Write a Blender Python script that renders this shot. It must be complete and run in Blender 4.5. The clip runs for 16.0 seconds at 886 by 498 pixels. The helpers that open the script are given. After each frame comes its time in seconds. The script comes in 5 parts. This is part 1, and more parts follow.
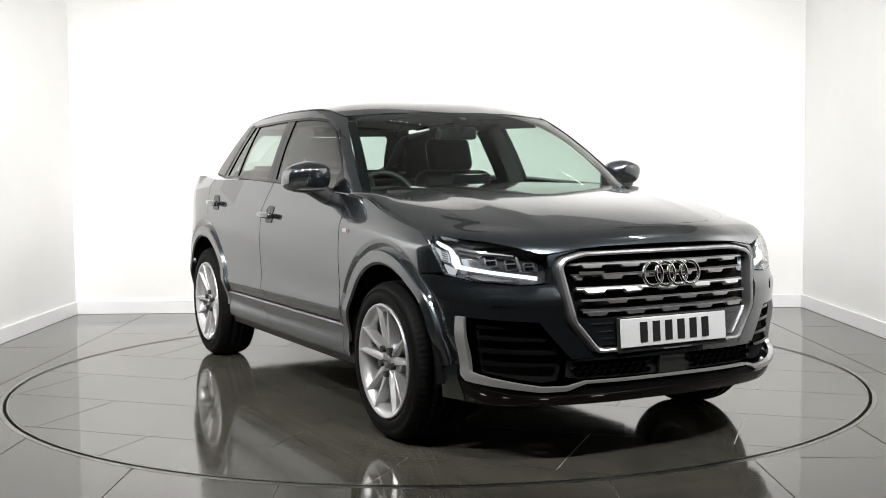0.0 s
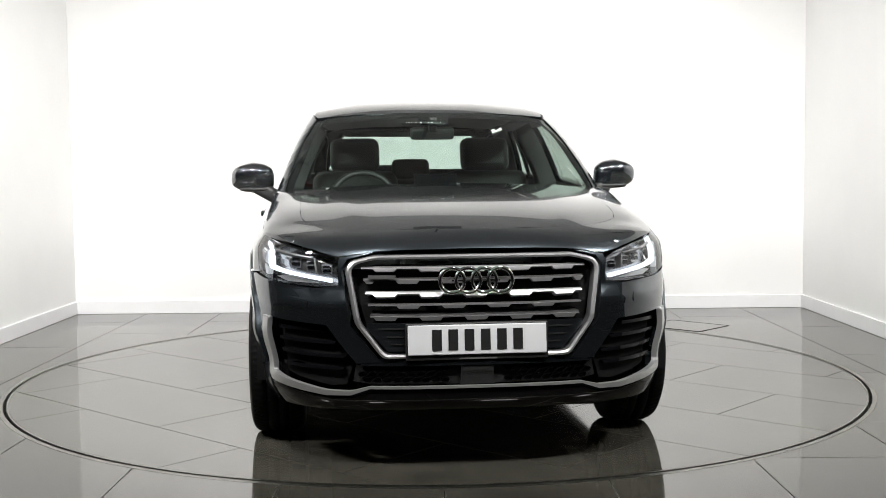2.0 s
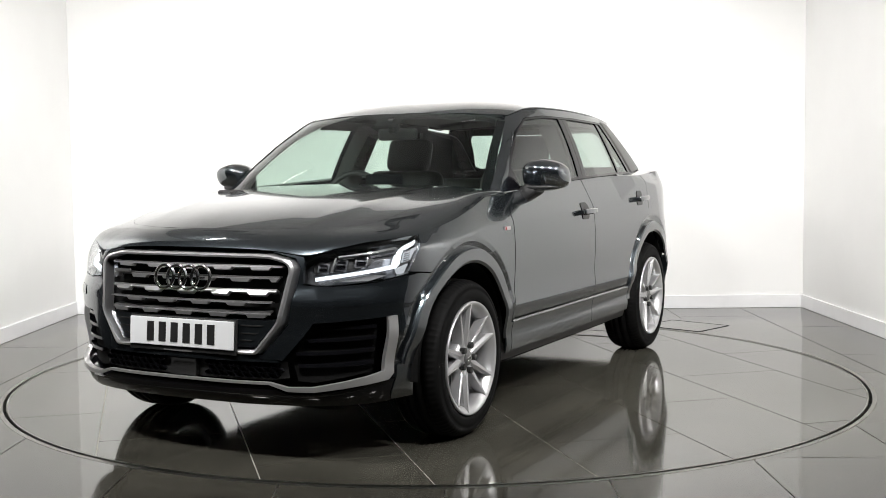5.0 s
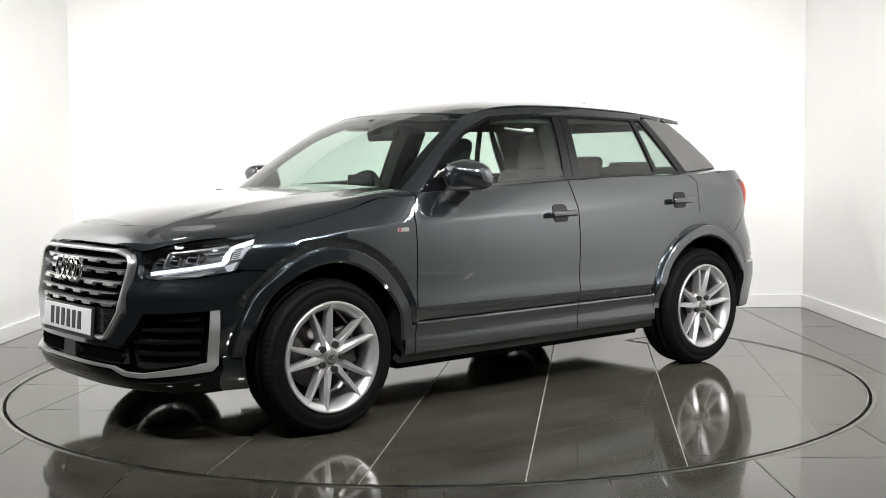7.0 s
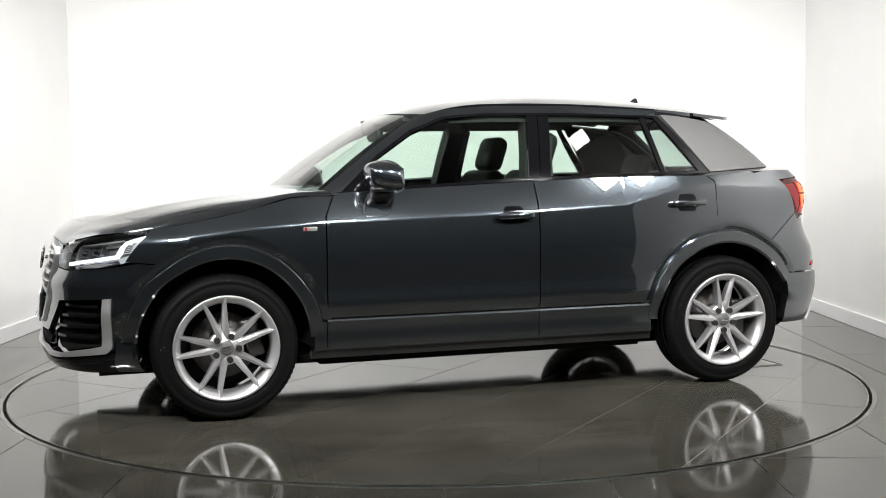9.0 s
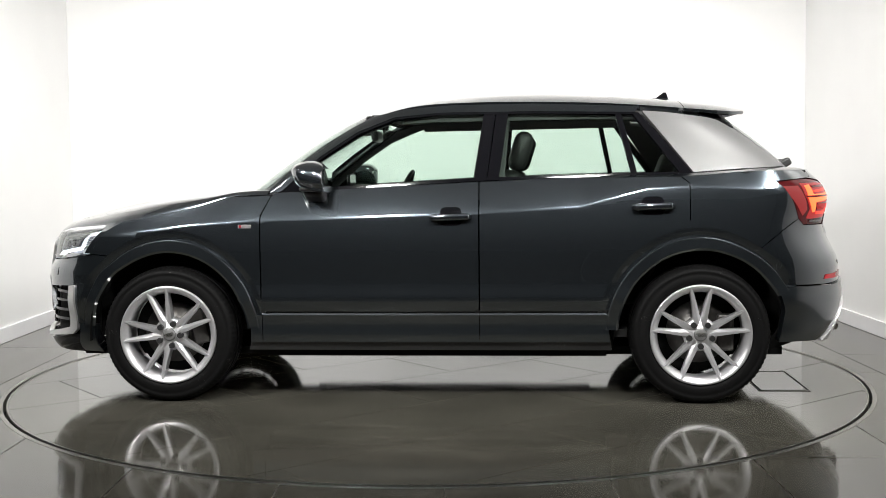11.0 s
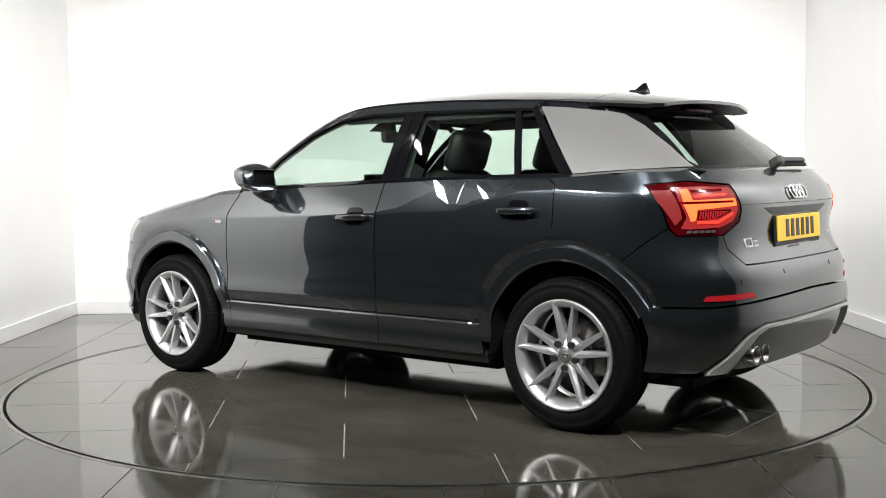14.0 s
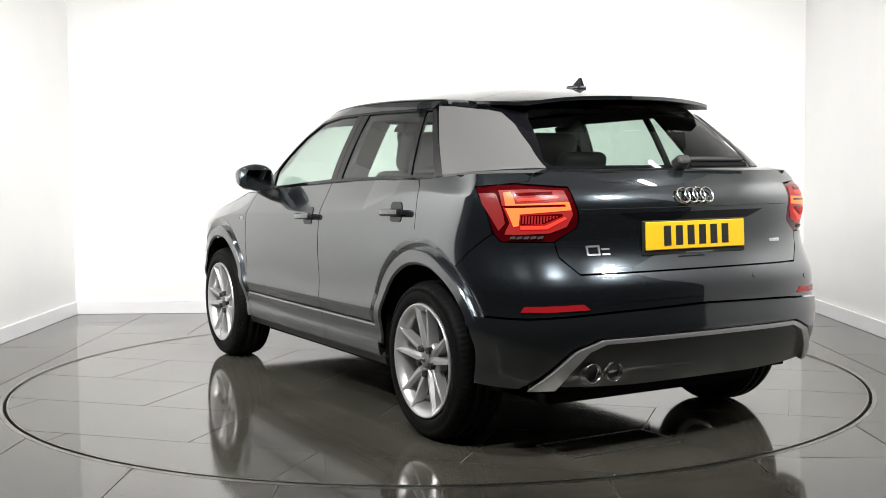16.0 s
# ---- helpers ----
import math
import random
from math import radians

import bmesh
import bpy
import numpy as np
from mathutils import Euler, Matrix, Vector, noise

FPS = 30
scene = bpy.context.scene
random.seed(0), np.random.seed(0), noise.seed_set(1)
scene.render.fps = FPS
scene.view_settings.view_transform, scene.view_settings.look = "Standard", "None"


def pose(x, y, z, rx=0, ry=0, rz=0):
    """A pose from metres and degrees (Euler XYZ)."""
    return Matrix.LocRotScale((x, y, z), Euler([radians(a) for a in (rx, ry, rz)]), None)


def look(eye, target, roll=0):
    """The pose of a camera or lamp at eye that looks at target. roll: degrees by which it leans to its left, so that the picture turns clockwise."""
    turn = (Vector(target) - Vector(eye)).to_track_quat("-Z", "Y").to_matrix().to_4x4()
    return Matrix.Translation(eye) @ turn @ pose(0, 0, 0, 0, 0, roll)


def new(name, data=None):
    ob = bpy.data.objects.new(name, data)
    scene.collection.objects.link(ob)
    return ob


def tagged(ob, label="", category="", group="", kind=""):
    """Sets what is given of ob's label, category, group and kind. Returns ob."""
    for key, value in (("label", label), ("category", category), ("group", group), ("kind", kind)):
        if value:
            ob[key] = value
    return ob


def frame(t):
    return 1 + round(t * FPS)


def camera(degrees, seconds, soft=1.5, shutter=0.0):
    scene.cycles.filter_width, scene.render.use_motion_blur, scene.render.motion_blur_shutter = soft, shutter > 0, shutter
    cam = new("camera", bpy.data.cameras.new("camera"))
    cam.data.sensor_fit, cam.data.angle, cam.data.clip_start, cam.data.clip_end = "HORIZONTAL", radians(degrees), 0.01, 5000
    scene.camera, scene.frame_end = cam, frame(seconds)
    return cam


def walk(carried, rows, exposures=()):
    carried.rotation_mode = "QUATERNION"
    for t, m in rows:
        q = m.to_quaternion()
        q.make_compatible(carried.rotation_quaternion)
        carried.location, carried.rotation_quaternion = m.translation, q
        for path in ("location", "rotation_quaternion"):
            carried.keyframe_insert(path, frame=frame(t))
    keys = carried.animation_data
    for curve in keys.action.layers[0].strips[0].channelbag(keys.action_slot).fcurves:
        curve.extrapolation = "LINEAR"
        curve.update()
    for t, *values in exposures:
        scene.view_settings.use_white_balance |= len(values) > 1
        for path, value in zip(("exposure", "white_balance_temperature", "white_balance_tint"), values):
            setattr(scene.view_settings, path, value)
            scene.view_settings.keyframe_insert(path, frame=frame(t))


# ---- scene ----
CAR_ROWS = [(0.0, -61.97), (0.5, -67.23), (1.0, -72.98), (1.5, -78.31), (2.0, -84.23), (2.5, -89.43), (3.0, -95.25), (3.5, -100.46), (4.0, -106.33),
            (4.2, -108.47), (6.3, -132.0), (6.5, -134.17), (7.0, -139.94), (7.5, -145.01), (8.0, -150.8), (8.5, -155.94), (9.0, -161.79), (9.2, -164.02),
            (11.3, -187.61), (11.5, -189.96), (12.0, -195.73), (12.5, -201.06), (13.0, -206.64), (13.5, -212.0), (14.0, -217.76), (14.5, -223.11),
            (15.0, -229.07), (15.5, -234.3), (16.0, -240.25)]
AXIS = (0.027, 0.051)            # where the turntable's axis passes through the car
TABLE_R = 2.262
EYE = (0.034, -6.209, 1.127)

# ---------------------------------------------------------------- camera
cam = camera(43.23, 16.0, soft=0.8)
CAM_POSE = look(EYE, (0.034, -6.209 + math.cos(radians(3.97)), 1.127 - math.sin(radians(3.97))), -0.576)
walk(cam, [(0.0, CAM_POSE), (16.0, CAM_POSE)])

# ---------------------------------------------------------------- world and lights
world = bpy.data.worlds.new("world")
scene.world = world
world.use_nodes = True
world.node_tree.nodes["Background"].inputs[0].default_value = (0.9, 0.95, 1.0, 1)
world.node_tree.nodes["Background"].inputs[1].default_value = 0.02
scene.view_settings.exposure = 0.0


def area_lamp(eye, target, sx, sy, watts, spread=120, colour=(1.0, 0.985, 0.968)):
    data = bpy.data.lights.new("ceiling_lamp", "AREA")
    data.shape, data.size, data.size_y, data.energy, data.color = "RECTANGLE", sx, sy, watts, colour
    data.spread = radians(spread)
    ob = new("ceiling_lamp", data)
    ob.matrix_world = look(eye, target)
    return ob


CEILING_Z = 3.5
LAMPS = [((-2.5, -2.7, 2.66), (-0.5, 0.0, 0.4)), ((-0.9, -3.3, 2.66), (-0.2, 0.0, 0.5)), ((0.9, -3.3, 2.66), (0.2, 0.0, 0.5)), ((2.5, -2.7, 2.66), (0.5, 0.0, 0.4)),
         ((-1.7, 0.5, 2.66), (-1.6, 2.8, 1.3)), ((0.0, 0.5, 2.66), (0.0, 2.8, 1.3)), ((1.7, 0.5, 2.66), (1.6, 2.8, 1.3)),
         ((-2.0, -0.9, 2.66), (-2.95, 0.6, 0.6)), ((2.0, -1.2, 2.66), (2.95, 0.1, 0.7))]
POWER = [30, 26, 26, 24, 12.5, 12.5, 12.5, 36, 28]
for (eye_, to_), watts_ in zip(LAMPS, POWER):
    area_lamp(eye_, to_, 0.34, 0.22, watts_, 95 if eye_[1] < -2 else 120)


# ---------------------------------------------------------------- materials
def shader(name, colour=(0.5, 0.5, 0.5), rough=0.5, metal=0.0, **more):
    m = bpy.data.materials.new(name)
    m.use_nodes = True
    b = m.node_tree.nodes["Principled BSDF"]
    b.inputs["Base Color"].default_value = (*colour, 1)
    b.inputs["Roughness"].default_value = rough
    b.inputs["Metallic"].default_value = metal
    for key, value in more.items():
        b.inputs[key.replace("_", " ")].default_value = value
    return m


def node(m, kind, **values):
    n = m.node_tree.nodes.new(kind)
    for key, value in values.items():
        n.inputs[key.replace("_", " ")].default_value = value
    return n


def vary(m, scale, amount, rough_amount=0.0, bump=0.0, detail=4.0, distance=0.002, stretch=(1, 1, 1)):
    """Noise on the base colour, the roughness and the relief."""
    t, b = m.node_tree, m.node_tree.nodes["Principled BSDF"]
    co = t.nodes.new("ShaderNodeTexCoord")
    mp = node(m, "ShaderNodeMapping", Scale=stretch)
    no = node(m, "ShaderNodeTexNoise", Scale=scale, Detail=detail)
    t.links.new(co.outputs["Object"], mp.inputs["Vector"])
    t.links.new(mp.outputs["Vector"], no.inputs["Vector"])
    base = b.inputs["Base Color"].default_value[:3]
    if amount:
        ramp = t.nodes.new("ShaderNodeValToRGB")
        ramp.color_ramp.elements[0].position, ramp.color_ramp.elements[1].position = 0.3, 0.7
        ramp.color_ramp.elements[0].color = (*[c * (1 - amount) for c in base], 1)
        ramp.color_ramp.elements[1].color = (*[min(1, c * (1 + amount)) for c in base], 1)
        t.links.new(no.outputs["Fac"], ramp.inputs["Fac"])
        t.links.new(ramp.outputs["Color"], b.inputs["Base Color"])
    if rough_amount:
        r = b.inputs["Roughness"].default_value
        mr = node(m, "ShaderNodeMapRange", To_Min=max(0, r - rough_amount), To_Max=min(1, r + rough_amount))
        t.links.new(no.outputs["Fac"], mr.inputs["Value"])
        t.links.new(mr.outputs["Result"], b.inputs["Roughness"])
    if bump:
        bn = node(m, "ShaderNodeBump", Strength=bump, Distance=distance)
        t.links.new(no.outputs["Fac"], bn.inputs["Height"])
        t.links.new(bn.outputs["Normal"], b.inputs["Normal"])
    return m


def emitter(name, colour, strength):
    m = shader(name, (0.02, 0.02, 0.02), 0.3, Specular_IOR_Level=0.2)
    b = m.node_tree.nodes["Principled BSDF"]
    b.inputs["Emission Color"].default_value = (*colour, 1)
    b.inputs["Emission Strength"].default_value = strength
    return m


def glass(name, tint, gloss_rough=0.0, ior=1.5):
    m = bpy.data.materials.new(name)
    m.use_nodes = True
    t = m.node_tree
    t.nodes.remove(t.nodes["Principled BSDF"])
    out = t.nodes["Material Output"]
    tr, gl, fr, mix = (t.nodes.new(k) for k in ("ShaderNodeBsdfTransparent", "ShaderNodeBsdfGlossy", "ShaderNodeLayerWeight", "ShaderNodeMixShader"))
    tr.inputs["Color"].default_value = (*tint, 1)
    gl.inputs["Roughness"].default_value = gloss_rough
    fr.inputs["Blend"].default_value = 0.5
    pw, mr = t.nodes.new("ShaderNodeMath"), t.nodes.new("ShaderNodeMapRange")
    pw.operation = "POWER"
    pw.inputs[1].default_value = 3.8
    mr.inputs["To Min"].default_value = ((ior - 1) / (ior + 1)) ** 2 * 1.7
    t.links.new(fr.outputs["Facing"], pw.inputs[0])
    t.links.new(pw.outputs[0], mr.inputs["Value"])
    t.links.new(mr.outputs["Result"], mix.inputs[0])
    t.links.new(tr.outputs[0], mix.inputs[1])
    t.links.new(gl.outputs[0], mix.inputs[2])
    t.links.new(mix.outputs[0], out.inputs["Surface"])
    return m


def paint(name, colour, rough):
    """Metallic lacquer: fine flakes under a clear coat."""
    m = shader(name, colour, rough, 0.9, Coat_Weight=1.0, Coat_Roughness=0.015, Coat_IOR=2.1, Specular_Tint=(0.9, 0.9, 0.9, 1))
    t, b = m.node_tree, m.node_tree.nodes["Principled BSDF"]
    co = t.nodes.new("ShaderNodeTexCoord")
    no = node(m, "ShaderNodeTexNoise", Scale=1800.0, Detail=1.0)
    ramp = t.nodes.new("ShaderNodeValToRGB")
    ramp.color_ramp.elements[0].position, ramp.color_ramp.elements[1].position = 0.35, 0.75
    ramp.color_ramp.elements[0].color = (*[c * 0.8 for c in colour], 1)
    ramp.color_ramp.elements[1].color = (*[c * 1.35 for c in colour], 1)
    t.links.new(co.outputs["Object"], no.inputs["Vector"])
    t.links.new(no.outputs["Fac"], ramp.inputs["Fac"])
    t.links.new(ramp.outputs["Color"], b.inputs["Base Color"])
    return m


WALL = vary(shader("white_paint", (0.86, 0.86, 0.85), 0.6), 2.0, 0.015, 0.0, 0.05, 6.0)
SKIRT = vary(shader("gloss_white_paint", (0.84, 0.84, 0.85), 0.35), 6.0, 0.02)
# near-black stand-in for the dim hall, so the lacquer mirrors little light
HALLSHADE = vary(shader("unseen_hall_shade", (0.05, 0.05, 0.05), 0.7), 1.5, 0.15, 0.0, 0.1)
CEIL = vary(shader("ceiling_plaster", (0.27, 0.27, 0.27), 0.8), 1.5, 0.06)
TILE = vary(shader("polished_grey_tile", (0.056, 0.0535, 0.0435), 0.075, Specular_IOR_Level=0.40), 3.0, 0.13, 0.05, 0.02, 8.0, 0.002, (1, 3, 1))
GROUT = vary(shader("light_grout", (0.42, 0.41, 0.37), 0.8), 20.0, 0.15)
STEEL = vary(shader("brushed_steel", (0.30, 0.295, 0.27), 0.36, 1.0), 30.0, 0.06, 0.08)
GAP = shader("dark_gap", (0.01, 0.01, 0.01), 0.9)
PAINT = paint("dark_grey_metallic_lacquer", (0.052, 0.062, 0.071), 0.23)
CLAD = paint("satin_grey_cladding_lacquer", (0.054, 0.064, 0.072), 0.28)
BLADE = vary(shader("matte_titanium_grey", (0.125, 0.125, 0.123), 0.44, 0.25), 900.0, 0.06)
SILVER = vary(shader("matte_silver_trim", (0.58, 0.58, 0.58), 0.36, 0.8), 900.0, 0.06)
FRAME = vary(shader("satin_grille_silver", (0.60, 0.60, 0.61), 0.3, 0.9), 900.0, 0.05)
CHROME = shader("chrome", (0.80, 0.80, 0.80), 0.08, 1.0)
DARKCHROME = shader("grille_metal_grey", (0.15, 0.15, 0.15), 0.38, 0.7)
BLACKGLOSS = shader("black_gloss_plastic", (0.004, 0.004, 0.005), 0.06, Specular_IOR_Level=0.4)
BLACK = vary(shader("black_plastic", (0.012, 0.012, 0.012), 0.45), 300.0, 0.2, 0.0, 0.1)
MATTBLACK = shader("underbody_black", (0.006, 0.006, 0.006), 0.85, Specular_IOR_Level=0.12)
RUBBER = shader("tyre_rubber", (0.006, 0.006, 0.006), 0.6, Specular_IOR_Level=0.08)


def muddy(m):
    """Pale specks of dried mud on dark rubber."""
    t, b = m.node_tree, m.node_tree.nodes["Principled BSDF"]
    co = t.nodes.new("ShaderNodeTexCoord")
    fine, patch = node(m, "ShaderNodeTexNoise", Scale=140.0, Detail=2.0), node(m, "ShaderNodeTexNoise", Scale=7.0, Detail=2.0)
    add = t.nodes.new("ShaderNodeMath")
    ramp = t.nodes.new("ShaderNodeValToRGB")
    ramp.color_ramp.elements[0].position, ramp.color_ramp.elements[1].position = 0.665, 0.70
    ramp.color_ramp.elements[0].color, ramp.color_ramp.elements[1].color = (0.004, 0.004, 0.004, 1), (0.10, 0.10, 0.095, 1)
    half = node(m, "ShaderNodeMath")
    half.operation = "MULTIPLY"
    half.inputs[1].default_value = 0.5
    for n in (fine, patch):
        t.links.new(co.outputs["Object"], n.inputs["Vector"])
    t.links.new(fine.outputs["Fac"], add.inputs[0])
    t.links.new(patch.outputs["Fac"], add.inputs[1])
    t.links.new(add.outputs[0], half.inputs[0])
    t.links.new(half.outputs[0], ramp.inputs["Fac"])
    t.links.new(ramp.outputs["Color"], b.inputs["Base Color"])
    return m


muddy(RUBBER)


def blotched(m, scale, amount):
    """Large cloudy stains over the base colour and the gloss."""
    t, b = m.node_tree, m.node_tree.nodes["Principled BSDF"]
    co, no = t.nodes.new("ShaderNodeTexCoord"), node(m, "ShaderNodeTexNoise", Scale=scale, Detail=5.0, Roughness=0.65)
    mr, mix = node(m, "ShaderNodeMapRange", From_Min=0.35, From_Max=0.65, To_Min=1 - amount, To_Max=1 + amount), t.nodes.new("ShaderNodeVectorMath")
    mix.operation = "SCALE"
    old = b.inputs["Base Color"].links[0].from_socket
    t.links.new(co.outputs["Object"], no.inputs["Vector"])
    t.links.new(no.outputs["Fac"], mr.inputs["Value"])
    t.links.new(old, mix.inputs[0])
    t.links.new(mr.outputs["Result"], mix.inputs["Scale"])
    t.links.new(mix.outputs[0], b.inputs["Base Color"])


blotched(TILE, 1.1, 0.3)
ALLOY = vary(shader("silver_alloy", (0.58, 0.58, 0.59), 0.34, 0.75, Coat_Weight=0.4, Coat_Roughness=0.12), 500.0, 0.05)
DISC = vary(shader("worn_brake_steel", (0.10, 0.095, 0.09), 0.45, 0.8), 40.0, 0.2, 0.1)
GLASS = glass("green_tinted_glass", (0.70, 0.80, 0.74))
SCREEN = glass("windscreen_glass", (0.68, 0.78, 0.73))
TAILGLASS = glass("dark_tailgate_glass", (0.60, 0.69, 0.65))
LENS = glass("clear_lens", (0.93, 0.94, 0.95))
MIRROR = shader("mirror_glass", (0.85, 0.87, 0.87), 0.01, 1.0)
CLOTH = vary(shader("black_leather", (0.010, 0.010, 0.010), 0.5), 120.0, 0.15, 0.08, 0.15)
LINING = vary(shader("grey_headlining", (0.16, 0.16, 0.15), 0.9), 200.0, 0.1)
DASH = vary(shader("soft_black_dash", (0.02, 0.02, 0.02), 0.6), 200.0, 0.15)
DRL = emitter("white_running_light", (0.90, 0.96, 1.0), 1.5)
LAMPWHITE = emitter("projector_glow", (0.9, 0.95, 1.0), 0.6)
REDLENS = shader("red_lens", (0.045, 0.001, 0.002), 0.08, Specular_IOR_Level=0.35)
DIMRED = emitter("dim_red_lamp", (1.0, 0.008, 0.01), 0.3)
LAMPCHROME = shader("lamp_chrome", (0.46, 0.47, 0.50), 0.22, 0.9)
PIPE = vary(shader("smoked_steel", (0.36, 0.35, 0.34), 0.22, 1.0), 60.0, 0.15, 0.06)
REDGLOW = emitter("red_lamp_glow", (1.0, 0.010, 0.012), 0.42)
BRIGHTRED = emitter("bright_red_lamp", (1.0, 0.05, 0.02), 1.2)
DEEPRED = shader("deep_red_lens", (0.07, 0.001, 0.002), 0.12, Specular_IOR_Level=0.3)
AMBERGLOW = emitter("bright_tail_segment", (1.0, 0.15, 0.03), 2.2)
REFLECTOR = vary(shader("red_reflector", (0.30, 0.01, 0.015), 0.15), 300.0, 0.2)
PLATEW = shader("white_plate", (0.60, 0.61, 0.62), 0.3)
PLATEY = shader("yellow_plate", (0.68, 0.43, 0.015), 0.3)
INK = shader("black_ink", (0.012, 0.012, 0.012), 0.4)
GLOW = emitter("led_panel_glow", (1.0, 0.97, 0.93), 30.0)


# ---------------------------------------------------------------- mesh helpers
def part(name, bm, material, parent=None, label="", smooth=False):
    me = bpy.data.meshes.new(name)
    bm.to_mesh(me)
    bm.free()
    me.materials.append(material)
    if smooth:
        for p in me.polygons:
            p.use_smooth = True
    ob = new(name, me)
    ob.parent = parent
    return tagged(ob, label)


def data_part(name, verts, faces, material, parent=None, label="", smooth=True, normals=None):
    me = bpy.data.meshes.new(name)
    me.from_pydata([tuple(v) for v in verts], [], faces)
    me.materials.append(material)
    if smooth:
        me.polygons.foreach_set("use_smooth", [True] * len(faces))
    if normals is not None:
        me.normals_split_custom_set_from_vertices([tuple(n) for n in normals])
    ob = new(name, me)
    ob.parent = parent
    return tagged(ob, label)


def box(x0, x1, y0, y1, z0, z1, bevel=0.0, segments=2):
    bm = bmesh.new()
    bmesh.ops.create_cube(bm, size=1)
    for v in bm.verts:
        v.co = ((x0 + x1) / 2 + v.co.x * (x1 - x0), (y0 + y1) / 2 + v.co.y * (y1 - y0), (z0 + z1) / 2 + v.co.z * (z1 - z0))
    if bevel:
        bmesh.ops.bevel(bm, geom=bm.edges[:], offset=bevel, segments=segments, affect="EDGES", profile=0.5)
    return bm


def cyl(r0, r1, depth, m, segments=24, caps=True):
    bm = bmesh.new()
    bmesh.ops.create_cone(bm, cap_ends=caps, segments=segments, radius1=r0, radius2=r1, depth=depth, matrix=m)
    return bm


def merged(*bms):
    out = bmesh.new()
    for b in bms:
        me = bpy.data.meshes.new("merge")
        b.to_mesh(me)
        b.free()
        out.from_mesh(me)
        bpy.data.meshes.remove(me)
    return out


def lathe(profile, segments=96, wobble=None):
    """A profile of (radius, y) turned about the y axis; wobble(radius, y, i) may change a radius."""
    verts, faces, n = [], [], len(profile)
    for i in range(segments):
        a = 2 * math.pi * i / segments
        for r, y in profile:
            q = wobble(r, y, i) if wobble else r
            verts.append((q * math.cos(a), y, q * math.sin(a)))
    for i in range(segments):
        j = (i + 1) % segments
        for k in range(n - 1):
            faces.append((i * n + k, i * n + k + 1, j * n + k + 1, j * n + k))
    return verts, faces


def cubic(xs, ys):
    """A natural cubic spline."""
    xs, ys = np.array(xs, float), np.array(ys, float)
    n, h = len(xs), np.diff(xs)
    A, rhs = np.eye(n), np.zeros(n)
    for i in range(1, n - 1):
        A[i, i - 1:i + 2] = h[i - 1], 2 * (h[i - 1] + h[i]), h[i]
        rhs[i] = 6 * ((ys[i + 1] - ys[i]) / h[i] - (ys[i] - ys[i - 1]) / h[i - 1])
    m = np.linalg.solve(A, rhs)

    def f(x):
        x = np.clip(np.asarray(x, float), xs[0], xs[-1])
        i = np.clip(np.searchsorted(xs, x) - 1, 0, n - 2)
        a, b, hh = xs[i + 1] - x, x - xs[i], h[i]
        return (m[i] * a ** 3 + m[i + 1] * b ** 3) / (6 * hh) + (ys[i] / hh - m[i] * hh / 6) * a + (ys[i + 1] / hh - m[i + 1] * hh / 6) * b
    return f


def steps(a, b, x):
    k = np.clip((np.asarray(x, float) - a) / (b - a), 0, 1)
    return k * k * (3 - 2 * k)


# ---------------------------------------------------------------- the car's surfaces: x ahead, y to its left, z up
PLAN_X = [2.100, 2.093, 2.056, 1.965, 1.850, 1.700, 1.450, 1.0, 0.5, 0.0, -0.5, -1.0, -1.45, -1.75, -1.925, -2.015, -2.045, -2.05]
PLAN_Y = [0.0, 0.25, 0.45, 0.65, 0.770, 0.838, 0.868, 0.877, 0.883, 0.886, 0.886, 0.886, 0.882, 0.845, 0.74, 0.55, 0.28, 0.0]
_px = np.array([PLAN_X[2], PLAN_X[1]] + PLAN_X + [PLAN_X[-2], PLAN_X[-3]])
_py = np.array([-PLAN_Y[2], -PLAN_Y[1]] + PLAN_Y + [-PLAN_Y[-2], -PLAN_Y[-3]])
_ps = -np.concatenate([[0], np.cumsum(np.hypot(np.diff(_px), np.diff(_py)))])
_ps = _ps - _ps[11]
plan_x, plan_y = cubic(_ps[::-1], _px[::-1]), cubic(_ps[::-1], _py[::-1])
S_FRONT, S_REAR = _ps[2], _ps[-3]
_ss = np.linspace(S_REAR, S_FRONT, 1200)
_sx, _sy = plan_x(_ss), plan_y(_ss)
front_in = cubic([0.10, 0.18, 0.25, 0.33, 0.42, 0.55, 0.60, 0.645, 0.685, 0.74, 0.80, 0.87, 0.95, 1.15], [-0.14, -0.09, -0.01, 0.012, 0.008, 0.0, 0.003, 0.002, -0.019, -0.028, -0.045, -0.09, -0.2, -0.5])
rear_in = cubic([0.10, 0.2, 0.3, 0.42, 0.52, 0.60, 0.68, 0.74, 0.85, 0.97, 1.05, 1.12, 1.2], [0.2, 0.12, 0.05, 0.0, -0.015, -0.005, 0.0, 0.03, 0.07, 0.055, 0.085, 0.16, 0.26])
side_in = cubic([0.10, 0.20, 0.26, 0.295, 0.335, 0.385, 0.435, 0.475, 0.505, 0.56, 0.65, 0.76, 0.90, 1.0, 1.2],
                [0.11, 0.075, 0.050, 0.038, 0.031, 0.032, 0.021, 0.008, 0.0018, 0.0058, 0.0042, 0.0008, 0.010, 0.022, 0.06])
EDGE_X = [-2.2, -1.6, -1.25, -1.04, -0.72, -0.2, 0.3, 0.85, 1.2, 1.6, 2.2]
EDGE_Z = [1.03, 1.03, 1.045, 1.034, 0.951, 0.925, 0.91, 0.895, 0.875, 0.83, 0.81]


